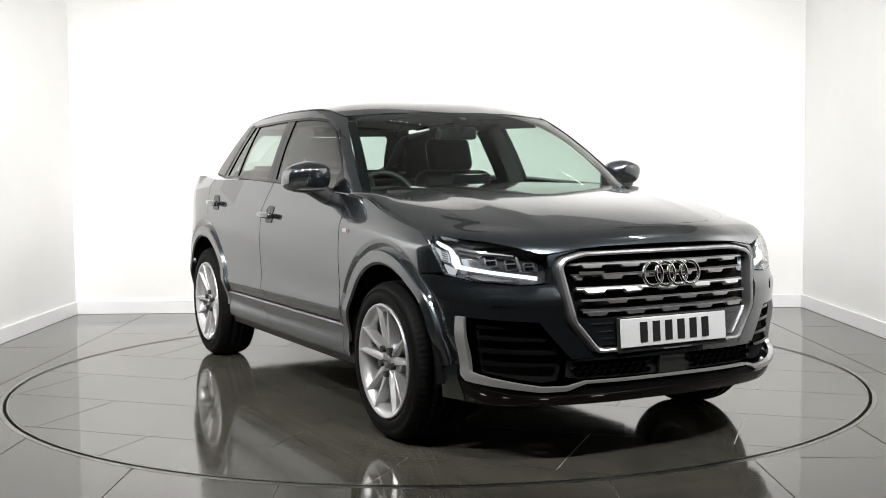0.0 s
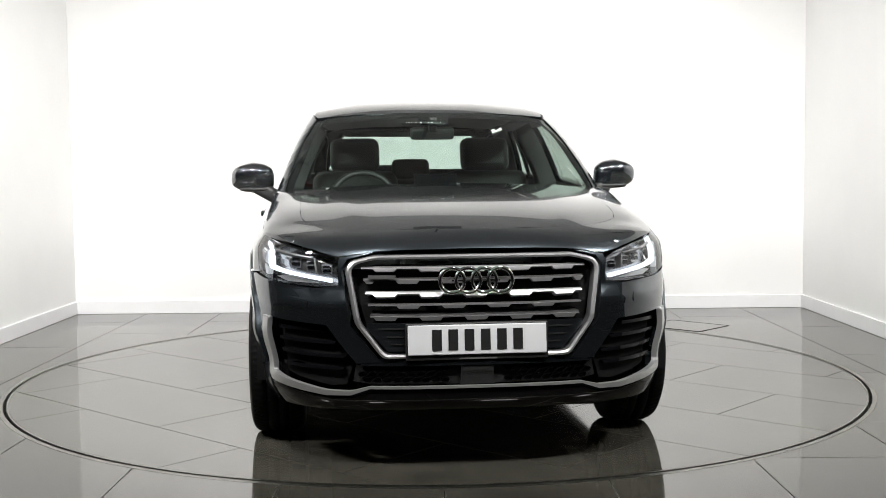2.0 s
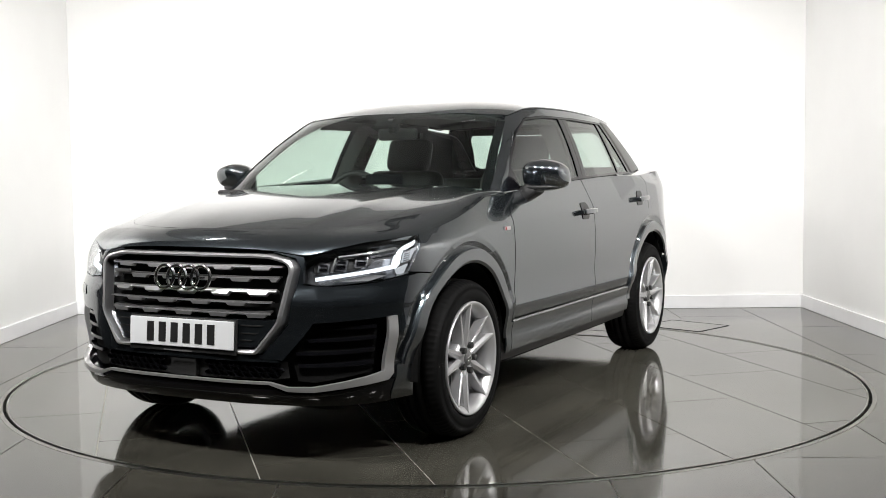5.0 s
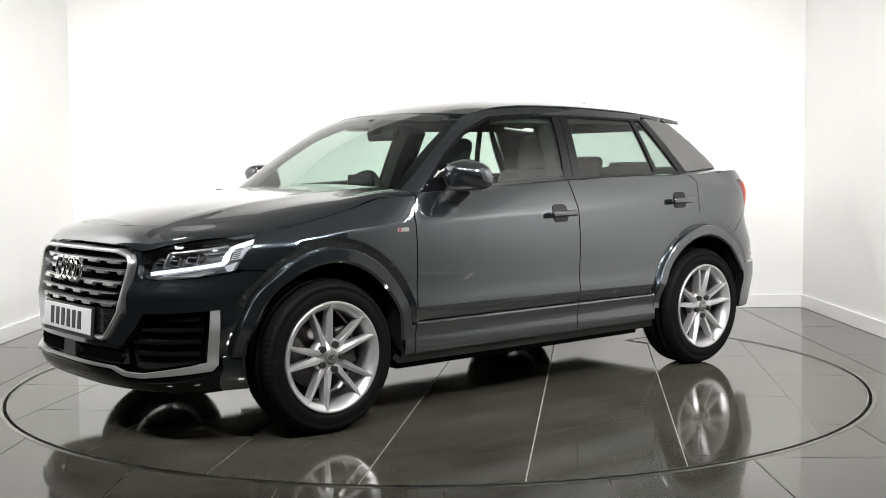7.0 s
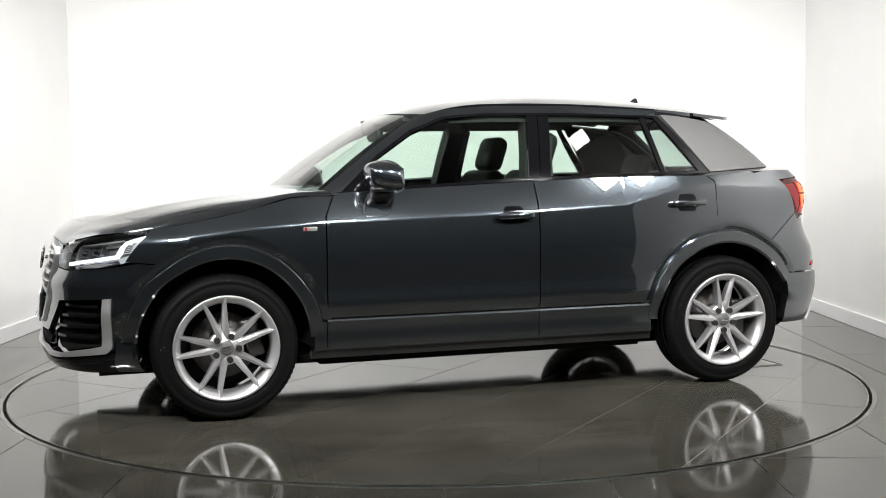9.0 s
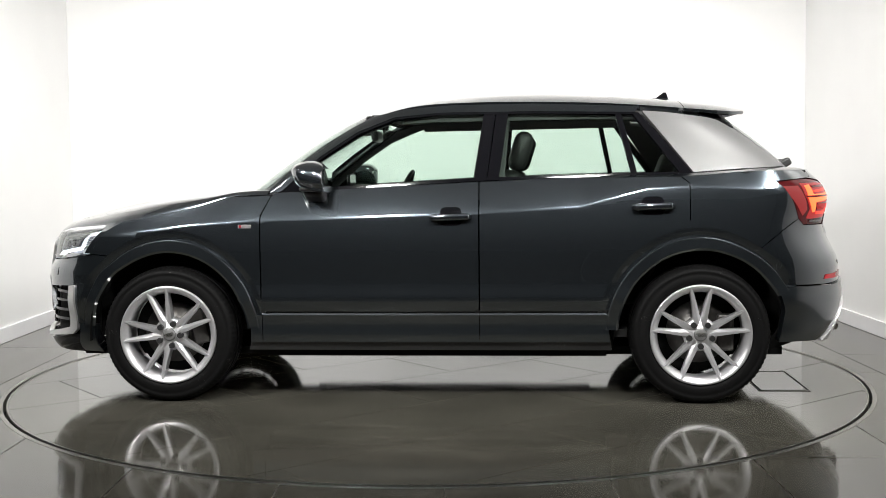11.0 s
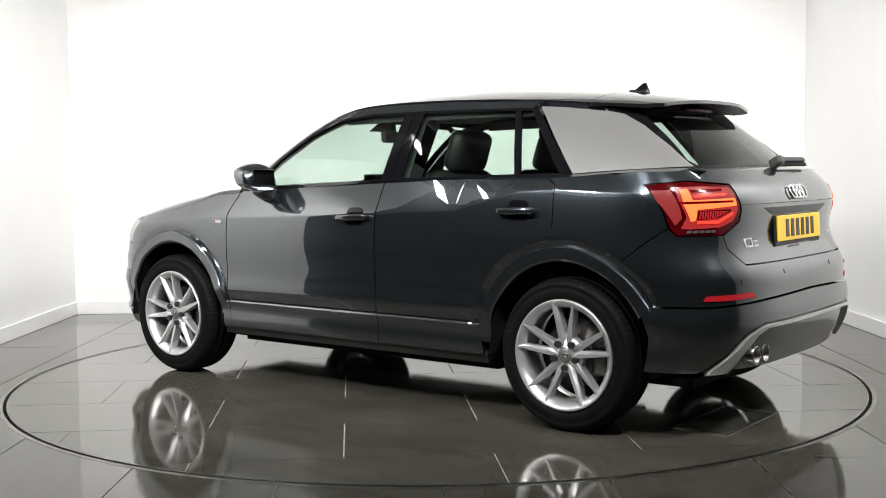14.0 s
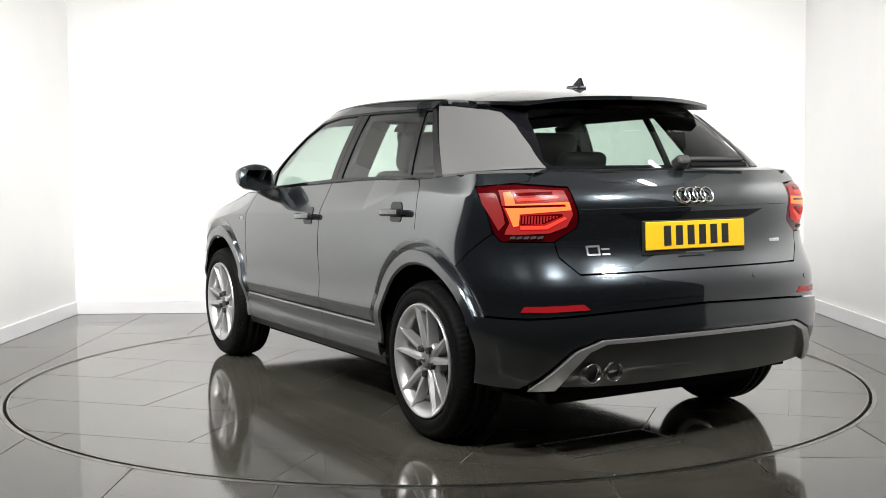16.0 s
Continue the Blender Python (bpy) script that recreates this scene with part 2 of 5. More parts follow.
def edge_z(x):
    """The shoulder crease: nearly level, with a kink ahead of the rear handle."""
    return np.interp(x, EDGE_X, EDGE_Z)



def lower(s, z):
    """The lower body, unrolled: s runs along the side and round both ends; on the side s is about x."""
    s, z = np.broadcast_arrays(np.asarray(s, float), np.asarray(z, float))
    flip = np.where((s > S_FRONT) | (s < S_REAR), -1.0, 1.0)
    s = np.where(s > S_FRONT, 2 * S_FRONT - s, np.where(s < S_REAR, 2 * S_REAR - s, s))
    e = 1e-3
    x, y = plan_x(s), plan_y(s)
    tx, ty = plan_x(s + e) - plan_x(s - e), plan_y(s + e) - plan_y(s - e)
    n = np.hypot(tx, ty) + 1e-12
    nx, ny = -ty / n, tx / n
    side = steps(-1.98, -1.5, x) * (1 - steps(1.75, 2.05, x))
    d = z - edge_z(x)
    soft = 0.5 * (d + np.sqrt(d * d + 0.00002))
    inset = (side_in(z) + (0.36 + 0.16 * steps(0.7, 1.2, x)) * soft) * side
    x2 = x - nx * inset + steps(0.9, 2.0, x) * front_in(z) + (1 - steps(-2.0, -1.2, x)) * rear_in(z)
    return np.stack([x2, (y - ny * inset) * flip, z], -1)


def sx(x):
    return float(np.interp(x, _sx[200:1000], _ss[200:1000]))


def sf(y):
    k = _sx > 1.3
    s = float(np.interp(abs(y), _sy[k][::-1], _ss[k][::-1]))
    return s if y >= 0 else 2 * S_FRONT - s


def sr(y):
    k = _sx < -1.3
    s = float(np.interp(abs(y), _sy[k], _ss[k]))
    return s if y >= 0 else 2 * S_REAR - s


def X(*p):
    return [(sx(a), z) for a, z in p]


def F(*p):
    return [(sf(a), z) for a, z in p]


def R(*p):
    return [(sr(a), z) for a, z in p]


# the greenhouse: plan curves that shrink towards the roof
screen_x = cubic([0.95, 1.03, 1.2, 1.35, 1.43, 1.5], [1.085, 0.985, 0.760, 0.530, 0.372, 0.20])
tail_x = cubic([1.0, 1.12, 1.25, 1.38, 1.5], [-1.94, -1.86, -1.72, -1.55, -1.38])
green_y = cubic([0.95, 1.05, 1.15, 1.28, 1.40, 1.45, 1.5], [0.835, 0.808, 0.775, 0.722, 0.662, 0.632, 0.595])
_gk = np.array([0.0, 0.10, 0.20, 0.27, 0.33, 0.45, 0.60, 0.75, 0.85, 0.90, 1.0])
_gb = np.array([cubic(np.concatenate([-_gk[2:0:-1], _gk, 2 - _gk[-2:-4:-1]]), np.concatenate([r[2:0:-1], r, r[-2:-4:-1]]))(np.linspace(0, 1, 400)) for r in np.eye(11)])
_gb_odd = np.array([cubic(np.concatenate([-_gk[2:0:-1], _gk, 2 - _gk[-2:-4:-1]]), np.concatenate([-r[2:0:-1], r, -r[-2:-4:-1]]))(np.linspace(0, 1, 400)) for r in np.eye(11)])


def green_curve(z):
    a, b, w = float(screen_x(z)), float(tail_x(z)), float(green_y(z))
    xs = np.array([a, a - 0.014, a - 0.07, a - 0.158, a - 0.268, -0.1, -0.55, -1.0, b + 0.22, b + 0.10, b])
    ys = np.array([0, 0.40 * w, 0.765 * w, 0.93 * w, 0.972 * w, 0.998 * w, 0.992 * w, 0.965 * w, 0.87 * w, 0.70 * w, 0.0])
    return xs @ _gb, ys @ _gb_odd


_gz = np.linspace(0.95, 1.5, 56)
_gc = [green_curve(z) for z in _gz]


def _green(z, pick):
    z = np.asarray(z, float).ravel()
    out = []
    for q, zz in zip(pick, z):
        k = min(max((zz - 0.95) / 0.01, 0), 54.999)
        i, fr = int(k), k - int(k)
        out.append((_gc[i][0] * (1 - fr) + _gc[i + 1][0] * fr, _gc[i][1] * (1 - fr) + _gc[i + 1][1] * fr))
    return out


def green_side(x, z):
    x, z = np.broadcast_arrays(np.asarray(x, float), np.asarray(z, float))
    y = [np.interp(a, cx[70:380][::-1], cy[70:380][::-1]) for a, (cx, cy) in zip(x.ravel(), _green(z, x.ravel()))]
    return np.stack([x, np.array(y).reshape(x.shape), z], -1)


def green_front(y, z):
    y, z = np.broadcast_arrays(np.asarray(y, float), np.asarray(z, float))
    x = [np.interp(abs(a), cy[:150], cx[:150]) for a, (cx, cy) in zip(y.ravel(), _green(z, y.ravel()))]
    return np.stack([np.array(x).reshape(y.shape), y, z], -1)


def green_rear(y, z):
    y, z = np.broadcast_arrays(np.asarray(y, float), np.asarray(z, float))
    x = [np.interp(abs(a), cy[310:][::-1], cx[310:][::-1]) for a, (cx, cy) in zip(y.ravel(), _green(z, y.ravel()))]
    return np.stack([np.array(x).reshape(y.shape), y, z], -1)


roof_c = cubic([-1.85, -1.5, -1.0, -0.5, -0.2, 0.05, 0.24, 0.37, 0.5], [1.395, 1.461, 1.517, 1.541, 1.534, 1.510, 1.473, 1.431, 1.38])
roof_e = cubic([-1.85, -1.5, -1.0, -0.5, -0.1, 0.15, 0.3, 0.5], [1.350, 1.401, 1.449, 1.469, 1.467, 1.442, 1.396, 1.32])
_rx = [0.30, 0.15, 0.0, -0.3, -0.6, -0.9, -1.15, -1.45, -1.70, -1.85]
_ry = [float(green_side(a, roof_e(a))[1]) for a in _rx[:7]] + [0.572, 0.53, 0.49]
roof_y = cubic(_rx[::-1], _ry[::-1])


def roof(x, y):
    x, y = np.broadcast_arrays(np.asarray(x, float), np.asarray(y, float))
    k = np.abs(y) / roof_y(x)
    return np.stack([x, y, roof_c(x) + (roof_e(x) - roof_c(x)) * k ** 2.6], -1)


hood_c = cubic([0.7, 0.98, 1.3, 1.6, 1.8, 1.93, 2.0, 2.06, 2.1], [1.075, 1.058, 1.030, 0.987, 0.944, 0.908, 0.884, 0.852, 0.82])
hood_drop = cubic([0.7, 1.0, 1.4, 1.65, 1.8, 2.1], [0.03, 0.035, 0.05, 0.058, 0.055, 0.03])


def hood(x, y):
    x, y = np.broadcast_arrays(np.asarray(x, float), np.asarray(y, float))
    a = np.abs(y)
    crease = 0.0035 * np.exp(-((a - (0.40 + 0.14 * (1.9 - x))) / 0.05) ** 2) * (1 - steps(1.6, 1.95, x))
    front = 0.22 * np.clip(a, 0, 1) ** 2
    return np.stack([x, y, hood_c(np.clip(x + front * steps(1.2, 2.0, x), 0.7, 2.1)) - hood_drop(x) * (a / 0.75) ** 2.4 + crease], -1)


def inside(poly, pts):
    px, py = np.array(poly).T
    x, y = pts[:, 0][:, None], pts[:, 1][:, None]
    qx, qy = np.roll(px, -1), np.roll(py, -1)
    with np.errstate(divide="ignore", invalid="ignore"):
        hit = ((py > y) != (qy > y)) & (x < (qx - px) * (y - py) / (qy - py) + px)
    return hit.sum(1) % 2 == 1


def rounded(poly, r, n=4):
    """The polygon with its corners rounded."""
    out, p = [], [Vector(q) for q in poly]
    for i, b in enumerate(p):
        a, c = p[i - 1], p[(i + 1) % len(p)]
        ra, rc = min(r, (a - b).length * 0.45), min(r, (c - b).length * 0.45)
        if ra < 1e-5 or rc < 1e-5:
            continue
        s, e = b + (a - b).normalized() * ra, b + (c - b).normalized() * rc
        for k in range(n + 1):
            f = k / n
            out.append(tuple(s * (1 - f) ** 2 + b * 2 * f * (1 - f) + e * f * f))
    return out


from mathutils.geometry import delaunay_2d_cdt


def sheet(poly, lift, h=0.05, off=0.0, depth=0.012):
    """Fills a polygon of the unrolled plane and lays it on a surface: verts, faces, normals. depth: the turned-in rim."""
    ring = []
    for i, a in enumerate(poly):
        b = poly[(i + 1) % len(poly)]
        n = max(1, int(math.ceil(math.dist(a, b) / (h * 0.8))))
        ring += [(a[0] + (b[0] - a[0]) * k / n, a[1] + (b[1] - a[1]) * k / n) for k in range(n)]
    P = np.array(ring)
    lo, hi = P.min(0), P.max(0)
    gx, gy = np.meshgrid(np.arange(lo[0] + h / 2, hi[0], h), np.arange(lo[1] + h / 2, hi[1], h))
    G = np.stack([gx.ravel(), gy.ravel()], 1)
    if lift is lower and hi[0] - lo[0] > 0.2:
        crease = np.arange(lo[0], hi[0], h * 0.7)
        crease = crease[(crease > -1.7) & (crease < 1.5)]
        for d in (-0.006, 0.0, 0.006):
            G = np.concatenate([G, np.stack([crease, edge_z(plan_x(crease)) + d], 1)])
    if len(G):
        G = G[inside(ring, G)]
    if len(G):
        A, B = P, np.roll(P, -1, 0)
        AB = B - A
        k = np.clip(((G[:, None] - A) * AB).sum(2) / ((AB ** 2).sum(1) + 1e-12), 0, 1)
        G = G[np.sqrt((((A + k[..., None] * AB) - G[:, None]) ** 2).sum(2)).min(1) > h * 0.35]
    allp = [Vector(p) for p in ring] + [Vector(p) for p in G]
    n = len(ring)
    vs, _, fs, _, _, _ = delaunay_2d_cdt(allp, [(i, (i + 1) % n) for i in range(n)], [], 0, 1e-6)
    V = np.array([tuple(v) for v in vs])
    T = np.array([tuple(f) for f in fs])
    T = T[inside(ring, V[T].mean(1))]
    Q = lift(V[:, 0], V[:, 1])
    e = 2e-3
    du = lift(V[:, 0] + e, V[:, 1]) - lift(V[:, 0] - e, V[:, 1])
    dv = lift(V[:, 0], V[:, 1] + e) - lift(V[:, 0], V[:, 1] - e)
    N = np.cross(du, dv)
    N /= np.linalg.norm(N, axis=1)[:, None] + 1e-12
    if ((Q - np.array([0, 0, 0.75])) * N).sum(1).mean() < 0:
        N = -N
    Q = Q + N * off
    fn = np.cross(Q[T[:, 1]] - Q[T[:, 0]], Q[T[:, 2]] - Q[T[:, 0]])
    bad = (fn * N[T[:, 0]]).sum(1) < 0
    T[bad] = T[bad][:, ::-1]
    faces = [tuple(int(i) for i in t) for t in T]
    verts, normals = list(Q), list(N)
    if depth:
        edges = {}
        for f in faces:
            for a, b in zip(f, f[1:] + f[:1]):
                edges[(a, b)] = 1
        rim = [(a, b) for a, b in edges if (b, a) not in edges]
        top, low = {}, {}
        for a in {i for q in rim for i in q}:
            top[a] = len(verts)
            verts.append(Q[a]), normals.append((0, 0, 0))
            low[a] = len(verts)
            verts.append(Q[a] - N[a] * depth), normals.append((0, 0, 0))
        faces += [(top[b], top[a], low[a], low[b]) for a, b in rim]
    return np.array(verts), faces, np.array(normals)


def panel(name, poly, lift, material, parent, h=0.05, off=0.0, depth=0.012, both=True, label=""):
    """A body panel; both: also its mirror image on the car's other side. Returns the left one."""
    v, f, n = sheet(poly, lift, h, off, depth)
    ob = data_part(name, v, f, material, parent, label, True, n)
    if both:
        m = np.array([1, -1, 1])
        other = data_part(name, v * m, [q[::-1] for q in f], material, parent, label, True, n * m)
        ob["twin"] = other.name
    return ob


def twin(ob):
    name = ob["twin"]
    del ob["twin"]
    return bpy.data.objects[name]


def arc(cx, cz, r, a0, a1, n=20, squash=1.0):
    return [(cx + r * math.cos(radians(a0 + (a1 - a0) * i / n)), cz + squash * r * math.sin(radians(a0 + (a1 - a0) * i / n))) for i in range(n + 1)]


def ru(*points):
    """Points by their way round from the middle of the rear, and their height."""
    return [(S_REAR + u, z) for u, z in points]


def fu(*points):
    """The same from the middle of the front."""
    return [(S_FRONT - u, z) for u, z in points]


# ---------------------------------------------------------------- the bay
WX, WY, WEND_W, WEND_E = 2.95, 2.82, -0.8, -2.4


def slab(name, x0, x1, y0, y1, z0, z1, material, label, category="", kind="structure", bevel=0.0):
    return tagged(part(name, box(x0, x1, y0, y1, z0, z1, bevel), material), label, category, "", kind)


slab("wall_north", -WX - 0.15, WX + 0.15, WY, WY + 0.15, 0, CEILING_Z, WALL, "plain white painted wall behind the turntable", "wall")
slab("wall_west", -WX - 0.15, -WX, WEND_W, WY - 0.002, 0, CEILING_Z, WALL, "plain white painted side wall of the bay", "wall")
slab("wall_east", WX, WX + 0.15, WEND_E, WY - 0.002, 0, CEILING_Z, WALL, "plain white painted side wall of the bay", "wall")
slab("baseboard_north", -WX, WX, WY - 0.018, WY - 0.001, 0, 0.105, SKIRT, "white painted skirting board along the back wall", "skirting", bevel=0.004)
slab("baseboard_west", -WX + 0.001, -WX + 0.018, WEND_W, WY - 0.02, 0, 0.105, SKIRT, "white painted skirting board along the side wall", "skirting", bevel=0.004)
slab("baseboard_east", WX - 0.018, WX - 0.001, WEND_E, WY - 0.02, 0, 0.105, SKIRT, "white painted skirting board along the side wall", "skirting", bevel=0.004)
slab("ceiling", -7.2, 7.2, -11.2, WY + 0.15, CEILING_Z, CEILING_Z + 0.1, CEIL, "plain grey ceiling over the bay and hall", "ceiling")
# unseen walls added round the hall; their dark colour stands for its gloom
slab("wall_south", -7.2, 7.2, -11.2, -11.05, 0, CEILING_Z, HALLSHADE, "unseen wall added at the hall's far end, dark to keep reflections dark", "wall")
slab("wall_hall_west", -7.2, -7.05, -11.05, WY, 0, CEILING_Z, HALLSHADE, "unseen side wall added to the hall, dark to keep reflections dark", "wall")
slab("wall_hall_east", 7.05, 7.2, -11.05, WY, 0, CEILING_Z, HALLSHADE, "unseen side wall added to the hall, dark to keep reflections dark", "wall")
slab("wall_return_west", -7.05, -WX - 0.15, WEND_W, WEND_W + 0.12, 0, CEILING_Z, HALLSHADE, "unseen return wall added beside the bay, dark to keep reflections dark", "wall")
slab("wall_return_east", WX + 0.15, 7.05, WEND_E, WEND_E + 0.12, 0, CEILING_Z, HALLSHADE, "unseen return wall added beside the bay, dark to keep reflections dark", "wall")

for eye_, to_ in LAMPS:
    lamp_ = new("ceiling_light")
    lamp_.matrix_world = look(Vector(eye_) + (Vector(eye_) - Vector(to_)).normalized() * 0.012, to_)
    tagged(lamp_, "white rectangular led floodlight under the ceiling", "ceiling light", "floodlights over the bay")
    part("housing", box(-0.20, 0.20, -0.14, 0.14, 0.002, 0.07, 0.008), BLACK, lamp_)
    stem_ = part("stem", box(-0.012, 0.012, -0.012, 0.012, 0.0, CEILING_Z - 2.73), BLACK, lamp_)
    stem_.matrix_world = Matrix.Translation((eye_[0], eye_[1], 2.73))
    part("diffuser", box(-0.17, 0.17, -0.11, 0.11, -0.004, 0.001), GLOW, lamp_, "glowing white diffuser")


# ---------------------------------------------------------------- floor and turntable
def clip_poly(poly, keep):
    """Clips a polygon by lines given as (nx, ny, d): nx x + ny y <= d."""
    for nx, ny, d in keep:
        out = []
        for i, a in enumerate(poly):
            b = poly[(i + 1) % len(poly)]
            da, db = nx * a[0] + ny * a[1] - d, nx * b[0] + ny * b[1] - d
            if da <= 0:
                out.append(a)
            if (da < 0 < db) or (db < 0 < da):
                k = da / (da - db)
                out.append((a[0] + (b[0] - a[0]) * k, a[1] + (b[1] - a[1]) * k))
        poly = out
        if not poly:
            break
    return poly


def prism(poly, z0, z1):
    bm = bmesh.new()
    lo = [bm.verts.new((x, y, z0)) for x, y in poly]
    hi = [bm.verts.new((x, y, z1)) for x, y in poly]
    bm.faces.new(hi)
    bm.faces.new(lo[::-1])
    for i in range(len(poly)):
        j = (i + 1) % len(poly)
        bm.faces.new((lo[i], lo[j], hi[j], hi[i]))
    bmesh.ops.recalc_face_normals(bm, faces=bm.faces)
    return bm


def disc_ring(r0, r1, z0, z1, segments=160):
    return lathe([(r0, z0), (r0, z1), (r1, z1), (r1, z0), (r0, z0)], segments)


def flat_ring(name, r0, r1, z0, z1, material, label, parent=None):
    v, f = disc_ring(r0, r1, z0, z1)
    return data_part(name, [(x, -z, y) for x, y, z in v], f, material, parent, label, False)


circle_cut = [(math.cos(2 * math.pi * k / 64), math.sin(2 * math.pi * k / 64), TABLE_R - 0.012) for k in range(64)]

turntable = new("turntable")
tagged(turntable, "round turntable laid with polished dark grey tiles", "turntable")
v_, f_ = lathe([(0.001, -0.06), (0.001, -0.003), (TABLE_R - 0.004, -0.003), (TABLE_R - 0.004, -0.06)], 160)
data_part("bed", [(x, -z, y) for x, y, z in v_], f_, GROUT, turntable, "light grout bed", False)
flat_ring("edge_trim", TABLE_R - 0.010, TABLE_R - 0.003, -0.05, 0.0015, STEEL, "thin steel edge trim", turntable)
ring_ = flat_ring("turntable_surround", TABLE_R + 0.013, TABLE_R + 0.034, -0.06, 0.001, STEEL, "steel ring set flush in the tiled floor")
tagged(ring_, "", "trim", "", "structure")
v_, f_ = lathe([(TABLE_R - 0.02, -0.07), (TABLE_R + 0.03, -0.07)], 120)
tagged(data_part("turntable_pit", [(x, -z, y) for x, y, z in v_], f_, GAP, None, "dark gap round the turntable", False), "", "trim", "", "structure")
TILE_GAP = 0.005


# ---------------------------------------------------------------- the car
car = new("car")
tagged(car, "dark grey metallic compact suv with silver alloy wheels and lights on", "car")

AF, AR = 1.2975, -1.2975          # the axles
ARCH_R, ARCH_O, HUB_Z = 0.40, 0.50, 0.335


def belt(x):
    return float(np.interp(x, [-1.75, -1.25, -0.26, 0.77, 1.0], [1.115, 1.09, 1.078, 1.026, 1.02]))


G2 = 0.0022                        # half a shut line
# front wing
wing = [(sx(0.83) + G2, 0.44), (sx(0.83) + G2, 0.92), (sx(0.787), 1.015), (sx(0.98), 1.011), (sx(1.15), 0.973), (sx(1.4), 0.927), (sx(1.60), 0.895),
        (1.711, 0.884), (1.702, 0.848), (1.759, 0.739), (1.70, 0.735)] + X((1.62, 0.728)) + [(sx(a), z) for a, z in arc(AF, HUB_Z, ARCH_O - 0.004, 52, 168, 20, 1.035)]
panel("front_wing", wing, lower, PAINT, car, 0.03)
panel("front_door", rounded(X((0.826, 0.450), (0.826, 0.92), (0.775, 1.026), (0.30, 1.051), (-0.2372, 1.079), (-0.2372, 0.450)), 0.02), lower, PAINT, car, 0.026)
rear_door = X((-0.2437, 0.450), (-0.2437, 1.079), (-0.80, 1.091), (-1.20, 1.091), (-1.243, 1.06), (-1.243, 0.885)) + \
    [(sx(a), z) for a, z in arc(AR, HUB_Z, ARCH_O - 0.004, 84, 14, 16, 1.035)] + X((-0.838, 0.450))
panel("rear_door", rear_door, lower, PAINT, car, 0.026)
quarter = X((-1.2475, 0.89), (-1.2475, 1.062), (-1.21, 1.092), (-1.35, 1.10), (-1.55, 1.112)) + [(sr(0.662), 1.119), (sr(0.704), 1.086)] + ru((0.769, 1.081), (0.986, 1.067), (0.895, 0.887)) + \
    [(sx(a), z) for a, z in arc(AR, HUB_Z, ARCH_O - 0.004, 126, 82, 16, 1.035)]
panel("rear_quarter_panel", quarter, lower, PAINT, car, 0.03)
# door bottoms and sills
panel("door_seam", X((0.826, 0.43), (0.826, 0.456), (-0.86, 0.456), (-0.86, 0.43)), lower, BLACK, car, 0.05, -0.006, 0.0)
panel("front_door_cladding", X((0.826, 0.300), (0.826, 0.435), (-0.238, 0.435), (-0.238, 0.300)), lower, CLAD, car, 0.024, 0.009, 0.03)
panel("rear_door_cladding", X((-0.2425, 0.300), (-0.2425, 0.435), (-0.853, 0.435), (-0.868, 0.300)), lower, CLAD, car, 0.024, 0.009, 0.03)
panel("front_sill_end", X((0.888, 0.296), (0.886, 0.432), (0.831, 0.432), (0.831, 0.300)), lower, CLAD, car, 0.024, 0.009, 0.008)
panel("sill", X((0.905, 0.252), (0.89, 0.305), (-0.868, 0.305), (-0.878, 0.252)), lower, BLACK, car, 0.05, -0.006, 0.05)



def facet(name, a, off_a, b, off_b, material):
    """A sloping edge between two lines of the unrolled body that lie at two heights over it; both sides of the car."""
    def line(p, off):
        p = np.array(p)
        P = lower(p[:, 0], p[:, 1])
        n = np.cross(lower(p[:, 0] + 2e-3, p[:, 1]) - P, lower(p[:, 0], p[:, 1] + 2e-3) - P)
        n /= np.linalg.norm(n, axis=1)[:, None]
        return P + n * np.sign(n[:, 1].mean()) * off
    V = np.concatenate([line(a, off_a), line(b, off_b)])
    n = len(a)
    faces = [(i, i + 1, n + i + 1, n + i) for i in range(n - 1)]
    f0 = faces[n // 2]
    if np.cross(V[f0[1]] - V[f0[0]], V[f0[2]] - V[f0[0]])[1] < 0:
        faces = [f[::-1] for f in faces]
    data_part(name, V, faces, material, car)
    data_part(name, V * np.array([1, -1, 1]), [f[::-1] for f in faces], material, car)


for x0_, x1_, name_ in ((0.826, -0.238, "front_door_trim_edge"), (-0.2425, -0.85, "rear_door_trim_edge")):
    xs_ = np.linspace(x0_, x1_, 14)
    facet(name_, [(sx(a), 0.4405) for a in xs_], 0.001, [(sx(a), 0.4345) for a in xs_], 0.0092, CLAD)
